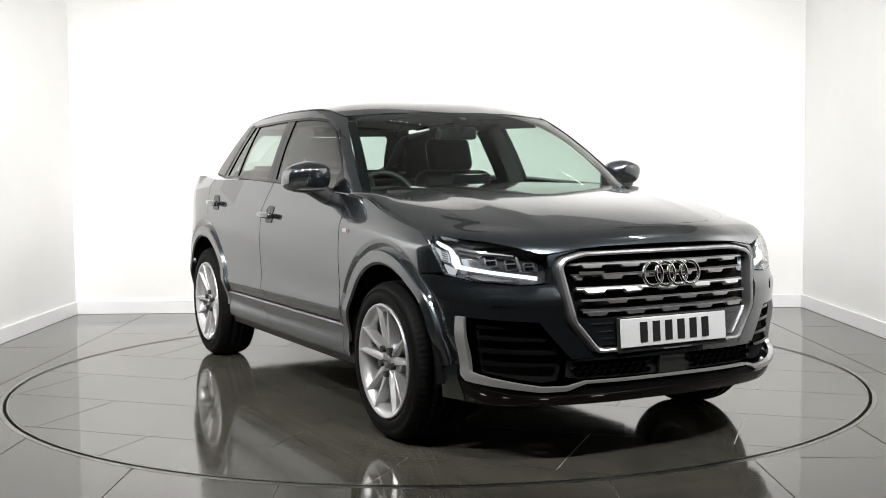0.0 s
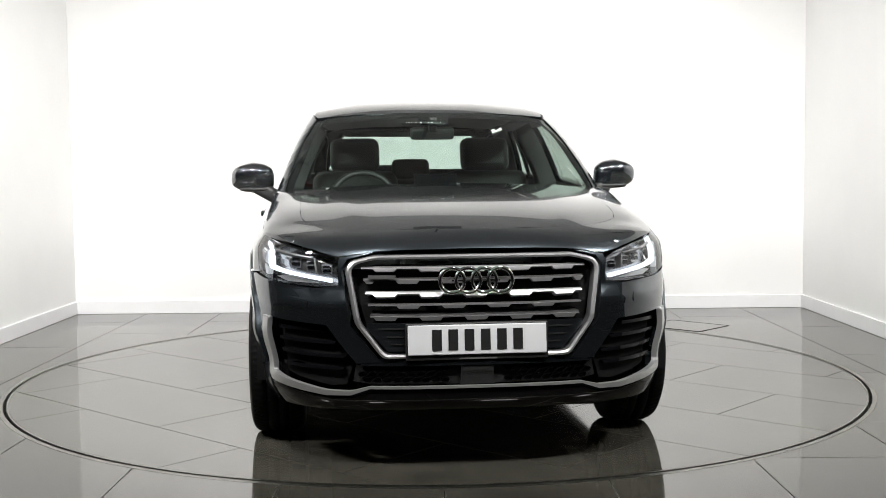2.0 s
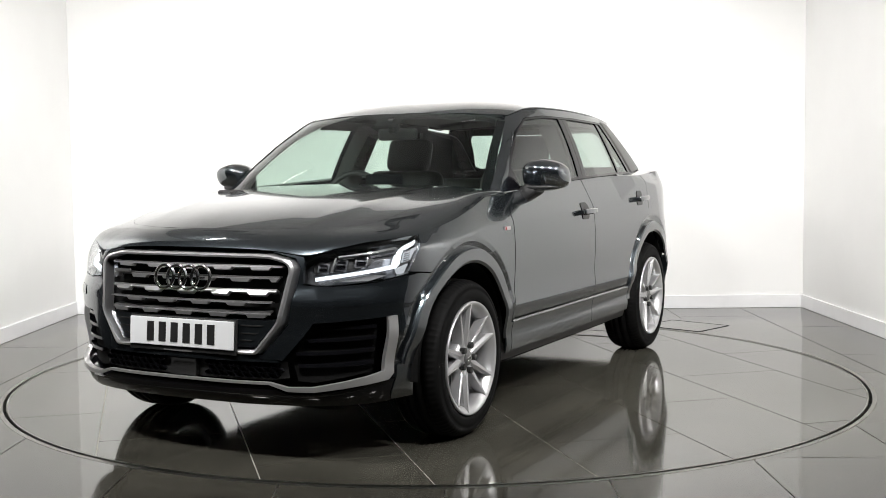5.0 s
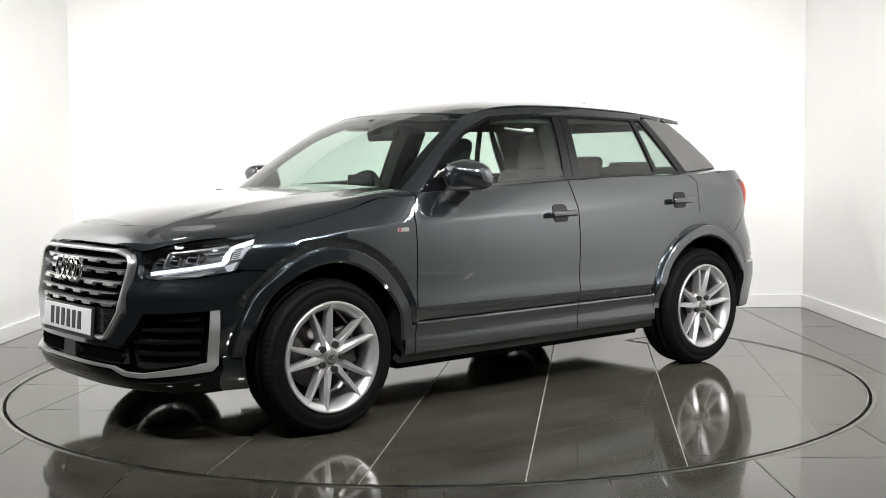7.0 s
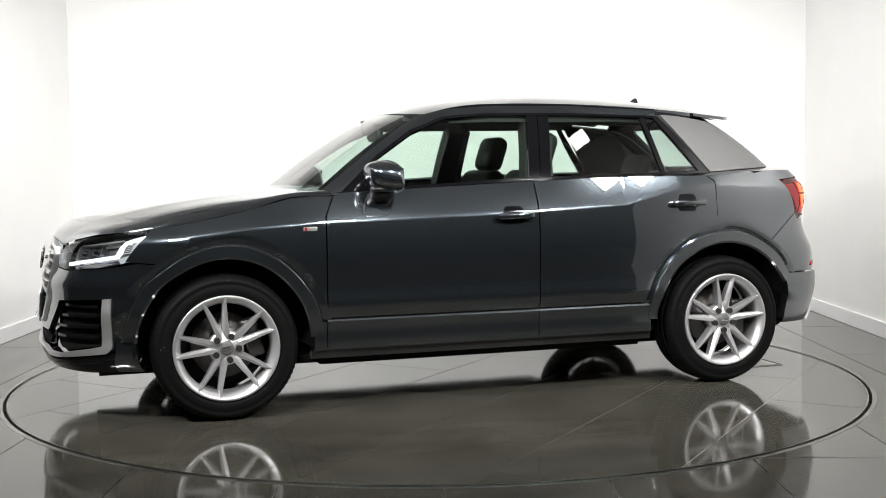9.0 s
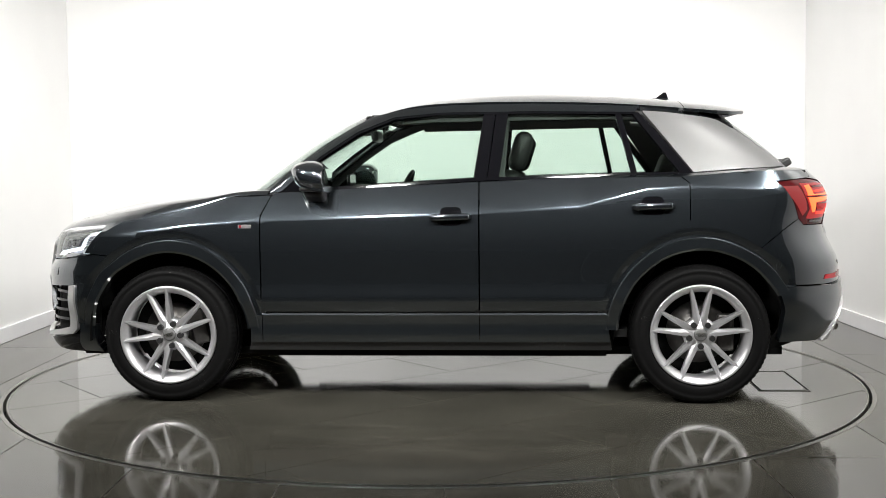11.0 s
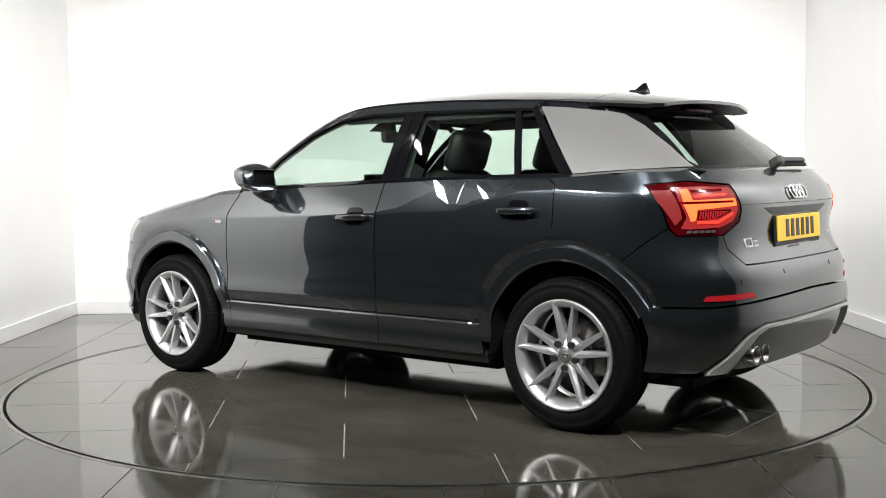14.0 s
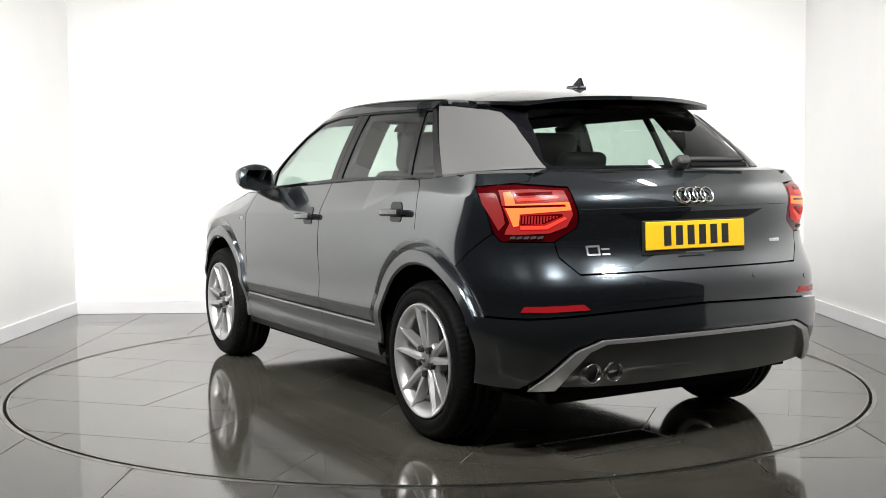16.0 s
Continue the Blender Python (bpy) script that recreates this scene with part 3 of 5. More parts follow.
# wheel arches: a hollow in the body, a bright edge, and the lip
for cx_, a0_, a1_ in ((AF, 5, 176), (AR, 3, 153)):
    panel("arch_liner", [(sx(a), z) for a, z in arc(cx_, HUB_Z, 0.53, a0_, a1_, 30, 1.035)] + [(sx(a), z) for a, z in arc(cx_, HUB_Z, 0.41, a1_, a0_, 30, 1.035)], lower, MATTBLACK, car, 0.04, -0.026, 0.0)
for cx_, a0_, a1_, name_ in ((AF, 5, 176, "front_arch"), (AR, 3, 153, "rear_arch")):
    for n_, r0_, o0_, r1_, o1_, mat_ in (("_hollow", ARCH_O, 0.0005, 0.480, -0.0045, PAINT), ("_hollow", 0.480, -0.0045, 0.460, -0.011, PAINT), ("_edge", 0.460, -0.011, 0.453, 0.006, PAINT), ("_lip", 0.453, 0.006, 0.448, 0.0115, CLAD), ("_lip", 0.448, 0.0115, ARCH_R + 0.003, 0.0115, CLAD)):
        facet(name_ + n_, [(sx(a), z) for a, z in arc(cx_, HUB_Z, r0_, a0_, a1_, 60, 1.035)], o0_, [(sx(a), z) for a, z in arc(cx_, HUB_Z, r1_, a0_, a1_, 60, 1.035)], o1_, mat_)
    facet("arch_inner_edge", [(sx(a), z) for a, z in arc(cx_, HUB_Z, ARCH_R + 0.003, a0_, a1_, 60, 1.035)], 0.0115, [(sx(a), z) for a, z in arc(cx_, HUB_Z, ARCH_R - 0.008, a0_, a1_, 60, 1.035)], 0.004, CLAD)
# ---- the front
grille_o = [(0.375, 0.818), (0.466, 0.797), (0.488, 0.765), (0.455, 0.56), (0.355, 0.432)]
grille_i = [(0.375, 0.798), (0.446, 0.780), (0.462, 0.758), (0.429, 0.566), (0.340, 0.452)]


def sym(half, r=0.0):
    full = half + [(-a, z) for a, z in half[::-1]]
    return rounded(full, r) if r else full


def fpoly(full):
    return [(sf(a), z) for a, z in full]


bumper_left = fpoly([(0.381, 0.826), (0.505, 0.806), (0.512, 0.79), (0.512, 0.70), (0.60, 0.692), (0.755, 0.705)]) + X((1.70, 0.73), (1.62, 0.722)) + \
    [(sx(a), z) for a, z in arc(AF, HUB_Z, ARCH_O - 0.004, 51, 9, 10, 1.035)] + X((1.76, 0.385)) + \
    fpoly([(0.80, 0.385), (0.80, 0.575), (0.56, 0.556), (0.52, 0.50), (0.45, 0.415), (0.355, 0.418), (0.47, 0.553), (0.502, 0.763), (0.478, 0.801), (0.381, 0.826)])
panel("front_bumper", bumper_left[:-1], lower, PAINT, car, 0.035, 0.0, 0.03)
# the grille's frame in silver, its mesh bars and lower panel
frame_poly = fpoly(sym(grille_o, 0.02))
frame_in = fpoly(sym(grille_i, 0.02))


def frame_part(name, outer, inner, lift, material, parent, off, depth, h=0.02, label=""):
    """A closed frame between two outlines with as many corners each."""
    n = len(outer)
    o, i = np.array(outer), np.array(inner)
    rows = [lift(*(o + (i - o) * k).T) for k in (0, 0.15, 0.5, 0.85, 1)]
    nrm = np.array([1.0 if rows[0][:, 0].mean() > 0 else -1.0, 0, 0])
    lifts = [off - depth, off, off + 0.004, off, off - depth]
    verts = np.concatenate([r + nrm * d for r, d in zip(rows, lifts)])
    faces = [(k * n + a, k * n + (a + 1) % n, (k + 1) * n + (a + 1) % n, (k + 1) * n + a) for k in range(4) for a in range(n)]
    bm = bmesh.new()
    vs = [bm.verts.new(v) for v in verts]
    for f in faces:
        bm.faces.new([vs[q] for q in f])
    bmesh.ops.recalc_face_normals(bm, faces=bm.faces)
    return part(name, bm, material, parent, label)


grille = panel("grille", frame_in, lower, MATTBLACK, car, 0.05, -0.055, 0.0, False, "black grille with grey toothed bars")
frame_part("grille_frame", frame_poly, frame_in, lower, FRAME, grille, 0.012, 0.05, label="matte silver surround")
for row_ in range(5):
    z_ = 0.768 - row_ * 0.0455
    w_ = 0.428 - row_ * 0.0075
    panel("grille_bar", fpoly([(-w_, z_ + 0.010), (w_, z_ + 0.010), (w_, z_ + 0.003), (-w_, z_ + 0.003)]), lower, DARKCHROME, grille, 0.05, -0.012, 0.03, False)
    # bright facets in half bond from row to row
    for k_ in range(-5, 6):
        y_ = 0.170 * k_ + (0.085 if row_ % 2 else 0.0)
        a_, b_ = max(y_ - 0.048, -w_), min(y_ + 0.048, w_)
        if b_ - a_ > 0.04:
            panel("grille_facet", fpoly([(a_, z_ + 0.003), (b_, z_ + 0.003), (b_ - 0.013, z_ - 0.012), (a_ + 0.013, z_ - 0.012)]), lower, FRAME, grille, 0.05, -0.004, 0.02, False)
    panel("grille_rail", fpoly([(-w_, z_ + 0.0035), (w_, z_ + 0.0035), (w_, z_ - 0.001), (-w_, z_ - 0.001)]), lower, FRAME, grille, 0.05, -0.006, 0.01, False)
panel("grille_lower_panel", fpoly(sym([(0.415, 0.565), (0.410, 0.545), (0.335, 0.460)])), lower, CLAD, grille, 0.05, -0.008, 0.03, False)
for z_, w_ in ((0.545, 0.37), (0.515, 0.345), (0.488, 0.325)):
    for q_ in (-1, 1):
        panel("panel_rib", fpoly([(q_ * 0.27, z_), (q_ * w_, z_), (q_ * (w_ - 0.01), z_ - 0.005), (q_ * 0.27, z_ - 0.005)]), lower, BLACK, grille, 0.05, -0.005, 0.006, False)


def ring_part(name, centre, r, tube, parent, material=CHROME, facing=1, turn=0.0, tilt=0.0, width=1.0):
    verts, faces, n, m = [], [], 40, 8
    base = Matrix.Translation(centre) @ pose(0, 0, 0, 0, tilt, turn)
    for i in range(n):
        a = 2 * math.pi * i / n
        for j in range(m):
            b = 2 * math.pi * j / m
            rr = r + tube * width * math.cos(b)
            verts.append(base @ Vector((facing * tube * 0.8 * math.sin(b), rr * math.cos(a), rr * math.sin(a))))
    for i in range(n):
        for j in range(m):
            faces.append((i * m + j, ((i + 1) % n) * m + j, ((i + 1) % n) * m + (j + 1) % m, i * m + (j + 1) % m))
    return data_part(name, verts, faces, material, parent)


badge = part("front_badge", box(2.07, 2.082, -0.09, 0.09, 0.717, 0.723), BLACK, car, "chrome badge of four linked rings")
for k_ in range(4):
    ring_part("badge_ring", (2.096, -0.0905 + 0.0603 * k_, 0.722), 0.046, 0.0075, badge, tilt=-8)


def plate(name, x, z, facing, material, tilt, label):
    """A registration plate: lettering stands as plain bars."""
    base = part(name, box(-0.004, 0.004, -0.26, 0.26, -0.0555, 0.0555, 0.003), material, car, label)
    base.matrix_local = pose(x, 0, z, 0, tilt, 0)
    part("plate_holder", box(-0.016 if facing > 0 else 0.005, -0.005 if facing > 0 else 0.016, -0.268, 0.268, -0.075, 0.062, 0.004), BLACK, base)
    out = 0.0052 * facing
    for k in range(6):
        y = (-0.152 + 0.0608 * k)
        part("bar", box(out - 0.001, out + 0.001, y - 0.018, y + 0.018, -0.039, 0.039, 0.0005, 1), INK, base, "black block where a character stands")
    part("caption_bar", box(facing * 0.017 - 0.001, facing * 0.017 + 0.001, -0.07, 0.07, -0.071, -0.066) if facing > 0 else box(-0.0175, -0.0155, -0.07, 0.07, -0.071, -0.066),
         BLADE, base, "thin grey caption bar")
    return base


panel("drive_badge", fpoly([(-0.40, 0.742), (-0.30, 0.742), (-0.30, 0.730), (-0.40, 0.730)]), lower, DARKCHROME, grille, 0.04, 0.006, 0.008, False, "small grey badge bar")
plate("front_plate", 2.114, 0.503, 1, PLATEW, -4, "white registration plate with black bars")

# lower intake, silver lip, splitter
panel("lower_intake", fpoly(sym([(0.46, 0.408), (0.47, 0.345), (0.40, 0.333)])), lower, BLACK, car, 0.05, -0.03, 0.0, False, "black honeycomb lower intake")
intake_ = bpy.data.objects["lower_intake"]
for q_ in (-1, 1):
    for i_ in range(9):
        for j_ in range(3):
            y_, z_ = q_ * (0.12 + 0.036 * i_ + (0.018 if j_ % 2 else 0)), 0.352 + 0.021 * j_
            if abs(y_) < 0.44:
                hexa_ = [(y_ + 0.019 * math.cos(radians(60 * k)), z_ + 0.012 * math.sin(radians(60 * k))) for k in range(6)]
                hexi_ = [(y_ + 0.015 * math.cos(radians(60 * k)), z_ + 0.009 * math.sin(radians(60 * k))) for k in range(6)]
                frame_part("honeycomb_cell", fpoly(hexa_), fpoly(hexi_), lower, BLACKGLOSS, intake_, -0.014, 0.02)
panel("intake_bridge", fpoly(sym([(0.06, 0.41), (0.065, 0.335)])), lower, BLACK, car, 0.05, -0.006, 0.03, False)
panel("bumper_crossbar", fpoly(sym([(0.40, 0.432), (0.44, 0.406)])), lower, PAINT, car, 0.03, -0.002, 0.03, False)
lip = fpoly([(0.40, 0.331), (0.47, 0.313), (0.56, 0.313), (0.735, 0.346), (0.778, 0.36), (0.783, 0.572), (0.802, 0.575), (0.802, 0.35), (0.79, 0.327), (0.56, 0.295), (0.47, 0.298), (0.40, 0.322),
             (-0.40, 0.322), (-0.47, 0.298), (-0.56, 0.295), (-0.79, 0.327), (-0.802, 0.35), (-0.802, 0.575), (-0.783, 0.572), (-0.778, 0.36), (-0.735, 0.346), (-0.56, 0.313), (-0.47, 0.313), (-0.40, 0.331)])
panel("front_lip_trim", lip, lower, SILVER, car, 0.02, 0.010, 0.022, False, "matte silver lip trim")
panel("splitter", fpoly([(0.40, 0.312), (0.47, 0.282), (0.56, 0.282), (0.78, 0.320)]) + X((1.70, 0.335), (1.69, 0.235)) + fpoly([(0.70, 0.232), (0.40, 0.235), (-0.40, 0.235), (-0.70, 0.232)]) +
      [(2 * S_FRONT - a, z) for a, z in X((1.69, 0.235), (1.70, 0.335))] + fpoly([(-0.78, 0.320), (-0.56, 0.282), (-0.47, 0.282), (-0.40, 0.312)]), lower, BLACKGLOSS, car, 0.04, 0.0, 0.06, False, "gloss black front splitter")
panel("bumper_corner_cladding", fpoly([(0.81, 0.333), (0.81, 0.378)]) + X((1.76, 0.378), (1.695, 0.378), (1.69, 0.338), (1.685, 0.24)) + fpoly([(0.795, 0.24)]), lower, CLAD, car, 0.03, 0.004, 0.05)
# side intakes with fins
pocket = panel("side_intake", fpoly([(0.765, 0.36), (0.765, 0.57), (0.57, 0.55), (0.47, 0.42), (0.50, 0.33), (0.56, 0.322), (0.735, 0.352)]), lower, MATTBLACK, car, 0.04, -0.045, 0.0, True, "black side air intake")
pockets = (pocket, twin(pocket))
for k_, (y0_, y1_, z_) in enumerate(((0.565, 0.76, 0.535), (0.53, 0.76, 0.488), (0.49, 0.76, 0.438), (0.50, 0.76, 0.392))):
    fin_ = panel("fin", fpoly([(y0_, z_ + 0.006), (y1_, z_ + 0.010), (y1_, z_ - 0.004), (y0_ + 0.01, z_ - 0.006)]), lower, BLACKGLOSS, pockets[0], 0.04, -0.022, 0.02)
    twin(fin_).parent = pockets[1]

# headlights
hl = fpoly([(0.515, 0.705), (0.512, 0.782), (0.548, 0.808), (0.66, 0.842)]) + fu((0.889, 0.868), (0.99, 0.884), (1.001, 0.847), (0.944, 0.733)) + fpoly([(0.74, 0.708), (0.60, 0.698)])
light = panel("headlight", hl, lower, LAMPCHROME, car, 0.03, -0.075, 0.0, True, "led headlight with white running light on")
lights_ = (light, twin(light))


def on_light(name, poly, material, off, depth=0.02, label="", h=0.02):
    ob = panel(name, poly, lower, material, lights_[0], h, off, depth, True, label)
    twin(ob).parent = lights_[1]


on_light("lens", hl, LENS, -0.001, 0.075, "clear polycarbonate lens", 0.03)
on_light("running_light", fu((0.560, 0.727), (0.885, 0.772), (0.901, 0.755), (0.562, 0.713)), DRL, -0.028, 0.02, "glowing white running light")
on_light("running_hook", fu((0.883, 0.771), (0.898, 0.841), (0.923, 0.854), (0.991, 0.873), (0.995, 0.863), (0.919, 0.841), (0.917, 0.773), (0.901, 0.755)), DRL, -0.026, 0.02, "glowing white running light")
on_light("outer_hook", fu((0.932, 0.832), (0.996, 0.845), (0.968, 0.785), (0.926, 0.776)), LAMPWHITE, -0.024, 0.02, "dim white light guide")
on_light("lower_hook", fu((0.903, 0.752), (0.958, 0.770), (0.939, 0.733), (0.916, 0.729)), LAMPWHITE, -0.024, 0.02, "dim white light guide")
on_light("light_guide", fu((0.915, 0.775), (0.968, 0.783), (0.960, 0.772), (0.905, 0.756)), DARKCHROME, -0.03, 0.02, "grey reflector trim")
on_light("light_guide", fu((0.922, 0.838), (0.930, 0.840), (0.924, 0.774), (0.918, 0.774)), DARKCHROME, -0.03, 0.02, "grey reflector trim")
on_light("lower_reflector", fu((0.623, 0.711), (0.781, 0.734), (0.862, 0.726), (0.784, 0.711)), ALLOY, -0.04, 0.01, "bright reflector trim")
on_light("upper_trim", fu((0.64, 0.818), (0.88, 0.853), (0.896, 0.846), (0.645, 0.811)), DARKCHROME, -0.03, 0.02)
on_light("bezel", fpoly([(0.54, 0.748), (0.54, 0.785), (0.66, 0.825), (0.72, 0.838), (0.745, 0.80), (0.72, 0.77), (0.66, 0.756)]), BLACK, -0.06, 0.0)
for y_, z_, w_, h_ in ((0.575, 0.772, 0.024, 0.026), (0.638, 0.784, 0.026, 0.029), (0.705, 0.797, 0.028, 0.031)):
    c_ = sf(y_)
    on_light("reflector", rounded([(c_ - w_, z_ - h_), (c_ + w_, z_ - h_ * 0.8), (c_ + w_, z_ + h_), (c_ - w_, z_ + h_ * 0.8)], 0.008), LAMPCHROME, -0.052, 0.02, "chrome lamp module", 0.015)
    on_light("projector", rounded([(c_ - w_ * 0.72, z_ - h_ * 0.6), (c_ + w_ * 0.72, z_ - h_ * 0.5), (c_ + w_ * 0.72, z_ + h_ * 0.6), (c_ - w_ * 0.72, z_ + h_ * 0.5)], 0.006), BLACKGLOSS, -0.046, 0.006, "dark projector lens", 0.015)
    on_light("lamp_fin", [(c_ - w_ * 0.72, z_ + h_ * 0.04), (c_ + w_ * 0.72, z_ + h_ * 0.14), (c_ + w_ * 0.72, z_ - h_ * 0.02), (c_ - w_ * 0.72, z_ - h_ * 0.12)], LAMPCHROME, -0.040, 0.006, "", 0.02)
# the teeth along the outer light guide
for k_ in range(6):
    on_light("guide_tooth", fu((0.930, 0.830 - 0.009 * k_), (0.958, 0.835 - 0.009 * k_), (0.957, 0.830 - 0.009 * k_), (0.930, 0.825 - 0.009 * k_)), LAMPCHROME, -0.018, 0.006, "", 0.02)
on_light("divider", fpoly([(0.604, 0.75), (0.612, 0.81), (0.618, 0.81), (0.612, 0.75)]), DARKCHROME, -0.03, 0.03)
panel("washer_cap", rounded(fpoly([(0.63, 0.615), (0.63, 0.655), (0.715, 0.66), (0.715, 0.618)]), 0.012), lower, PAINT, car, 0.03, 0.0015, 0.006)

# bonnet: a crowned middle, and a rolled edge that meets the wings, the headlights and the grille
rim_s = [sx(0.80), sx(0.98), sx(1.15), sx(1.4), sx(1.60), sx(1.70), sf(0.70), sf(0.60), sf(0.545), sf(0.50), sf(0.38), sf(0.2), S_FRONT]
rim_z = [1.018, 1.014, 0.976, 0.930, 0.898, 0.878, 0.858, 0.834, 0.818, 0.813, 0.829, 0.836, 0.838]
core = [(0.80, 0.655), (0.98, 0.66), (1.15, 0.665), (1.4, 0.665), (1.58, 0.655), (1.66, 0.63), (1.72, 0.59), (1.79, 0.52), (1.825, 0.465), (1.85, 0.42), (1.90, 0.30), (1.93, 0.15), (1.935, 0.0)]


def rolled_edge(i0, i1, name, parent):
    """The strip between stations i0 and i1 of the rim."""
    ts = np.linspace(i0, i1, (i1 - i0) * 6 + 1)
    k = np.arange(len(rim_s))
    ss, zz = np.interp(ts, k, rim_s), cubic(k, rim_z)(ts)
    cx_, cy_ = cubic(k, [c[0] for c in core])(ts), cubic(k, [c[1] for c in core])(ts)
    A, dA = lower(ss, zz), lower(ss, zz + 0.004) - lower(ss, zz - 0.004)
    B = hood(cx_, cy_)
    way = A[:, :2] - B[:, :2]
    way = way / np.linalg.norm(way, axis=1)[:, None]
    dB = hood(cx_ + way[:, 0] * 0.004, cy_ + way[:, 1] * 0.004) - hood(cx_ - way[:, 0] * 0.004, cy_ - way[:, 1] * 0.004)
    span = np.linalg.norm(A - B, axis=1)[:, None]
    dA = -dA / np.linalg.norm(dA, axis=1)[:, None] * span * 0.9
    dB = dB / np.linalg.norm(dB, axis=1)[:, None] * span * 1.1
    m = 13
    rows = []
    for q in np.linspace(0, 1, m):
        rows.append((2 * q ** 3 - 3 * q * q + 1) * B + (q ** 3 - 2 * q * q + q) * dB + (3 * q * q - 2 * q ** 3) * A + (q ** 3 - q * q) * dA)
    V = np.stack(rows, 1)
    N = np.cross(np.gradient(V, axis=0), np.gradient(V, axis=1))
    N /= np.linalg.norm(N, axis=2)[..., None] + 1e-12
    n = len(ts)
    N = N * np.sign(N[..., 2:3].mean())
    faces = [(i * m + j, i * m + j + 1, (i + 1) * m + j + 1, (i + 1) * m + j) for i in range(n - 1) for j in range(m - 1)]
    v, nn = V.reshape(-1, 3), N.reshape(-1, 3)
    f0 = faces[0]
    if np.dot(np.cross(v[f0[1]] - v[f0[0]], v[f0[2]] - v[f0[0]]), nn[f0[0]]) < 0:
        faces = [f[::-1] for f in faces]
    data_part(name, v, faces, PAINT, parent, "", True, nn)
    q = np.array([1, -1, 1])
    data_part(name, v * q, [f[::-1] for f in faces], PAINT, parent, "", True, nn * q)


bon = core + [(a, -b) for a, b in core[-2::-1]]
bonnet = panel("bonnet", bon, hood, PAINT, car, 0.04, 0.0, 0.0, False)
rolled_edge(4, 12, "bonnet_edge", bonnet)
rolled_edge(0, 4, "bonnet_edge", bonnet)

# ---- the greenhouse
panel("windscreen",
      [(0.762, 1.03), (0.718, 1.15), (0.665, 1.28), (0.618, 1.385), (0.50, 1.410), (0.25, 1.428), (0.0, 1.433), (-0.25, 1.428), (-0.50, 1.410), (-0.618, 1.385), (-0.665, 1.28), (-0.718, 1.15), (-0.762, 1.03), (-0.4, 1.0), (0.0, 0.99), (0.4, 1.0)],
      green_front, SCREEN, car, 0.05, 0.0, 0.0, False)
panel("windscreen_shade_band", [(0.585, 1.36), (0.57, 1.385), (0.50, 1.408), (0.25, 1.428), (0.0, 1.433), (-0.25, 1.428), (-0.50, 1.408), (-0.57, 1.385), (-0.585, 1.36), (-0.54, 1.38), (-0.25, 1.404), (-0.08, 1.405), (-0.07, 1.365), (0.07, 1.365), (0.08, 1.405), (0.25, 1.404), (0.54, 1.38)],
      green_front, BLACKGLOSS, car, 0.04, -0.004, 0.0, False)
panel("windscreen_border", [(0.757, 1.035), (0.713, 1.15), (0.660, 1.28), (0.615, 1.380), (0.575, 1.385), (0.60, 1.34), (0.625, 1.28), (0.675, 1.15), (0.715, 1.045)], green_front, BLACKGLOSS, car, 0.04, -0.004, 0.0)
panel("windscreen_lower_border", [(0.72, 1.048), (0.757, 1.03), (0.4, 1.002), (0.0, 0.992), (-0.4, 1.002), (-0.757, 1.03), (-0.72, 1.048), (-0.4, 1.026), (0.0, 1.018), (0.4, 1.026)], green_front, BLACKGLOSS, car, 0.05, -0.004, 0.0, False)
# roof pillars in body colour and black
panel("front_pillar", [(0.835, 1.03), (0.742, 1.03), (0.548, 1.205), (0.368, 1.325), (0.185, 1.397), (-0.05, 1.417), (-0.5, 1.418), (-1.0, 1.409), (-1.03, 1.438), (-0.5, 1.457), (-0.1, 1.454), (0.15, 1.436), (0.31, 1.398), (0.415, 1.335), (0.59, 1.215)], green_side, PAINT, car, 0.03, 0.004, 0.02, True)
fd_glass = [(0.735, 1.036), (0.545, 1.195), (0.365, 1.315), (0.18, 1.387), (-0.05, 1.405), (-0.262, 1.407), (-0.215, 1.083), (0.30, 1.058)]
rd_glass = [(-0.382, 1.408), (-0.91, 1.400), (-0.985, 1.10), (-0.335, 1.086)]
q_glass = [(-0.935, 1.398), (-0.990, 1.396), (-1.225, 1.108), (-1.005, 1.102)]
panel("front_door_glass", fd_glass, green_side, GLASS, car, 0.05, -0.004, 0.0)
panel("rear_door_glass", rd_glass, green_side, GLASS, car, 0.05, -0.004, 0.0)
panel("quarter_glass", q_glass, green_side, GLASS, car, 0.05, -0.004, 0.0)
panel("front_centre_pillar", [(-0.262, 1.410), (-0.319, 1.410), (-0.275, 1.075), (-0.215, 1.078)], green_side, BLACKGLOSS, car, 0.04, 0.001, 0.02)
panel("rear_centre_pillar", [(-0.323, 1.410), (-0.382, 1.410), (-0.335, 1.085), (-0.279, 1.075)], green_side, BLACKGLOSS, car, 0.04, 0.001, 0.02)
panel("quarter_bar", [(-0.907, 1.405), (-0.937, 1.405), (-1.008, 1.095), (-0.982, 1.09)], green_side, BLACKGLOSS, car, 0.04, 0.001, 0.02)
panel("rear_pillar_trim", [(-0.988, 1.408), (-1.023, 1.408), (-1.275, 1.102), (-1.22, 1.098)], green_side, BLACKGLOSS, car, 0.04, 0.001, 0.02)
panel("sail_trim", [(0.74, 1.03), (0.60, 1.145), (0.575, 1.045)], green_side, BLACKGLOSS, car, 0.03, 0.002, 0.015)
panel("blade", [(-1.040, 1.414), (-1.15, 1.406), (-1.36, 1.379), (-1.415, 1.366), (-1.505, 1.316), (-1.635, 1.224), (-1.745, 1.134), (-1.5, 1.124), (-1.275, 1.110)], green_side, BLADE, car, 0.04, 0.006, 0.02, True, "matte titanium grey roof pillar blade")
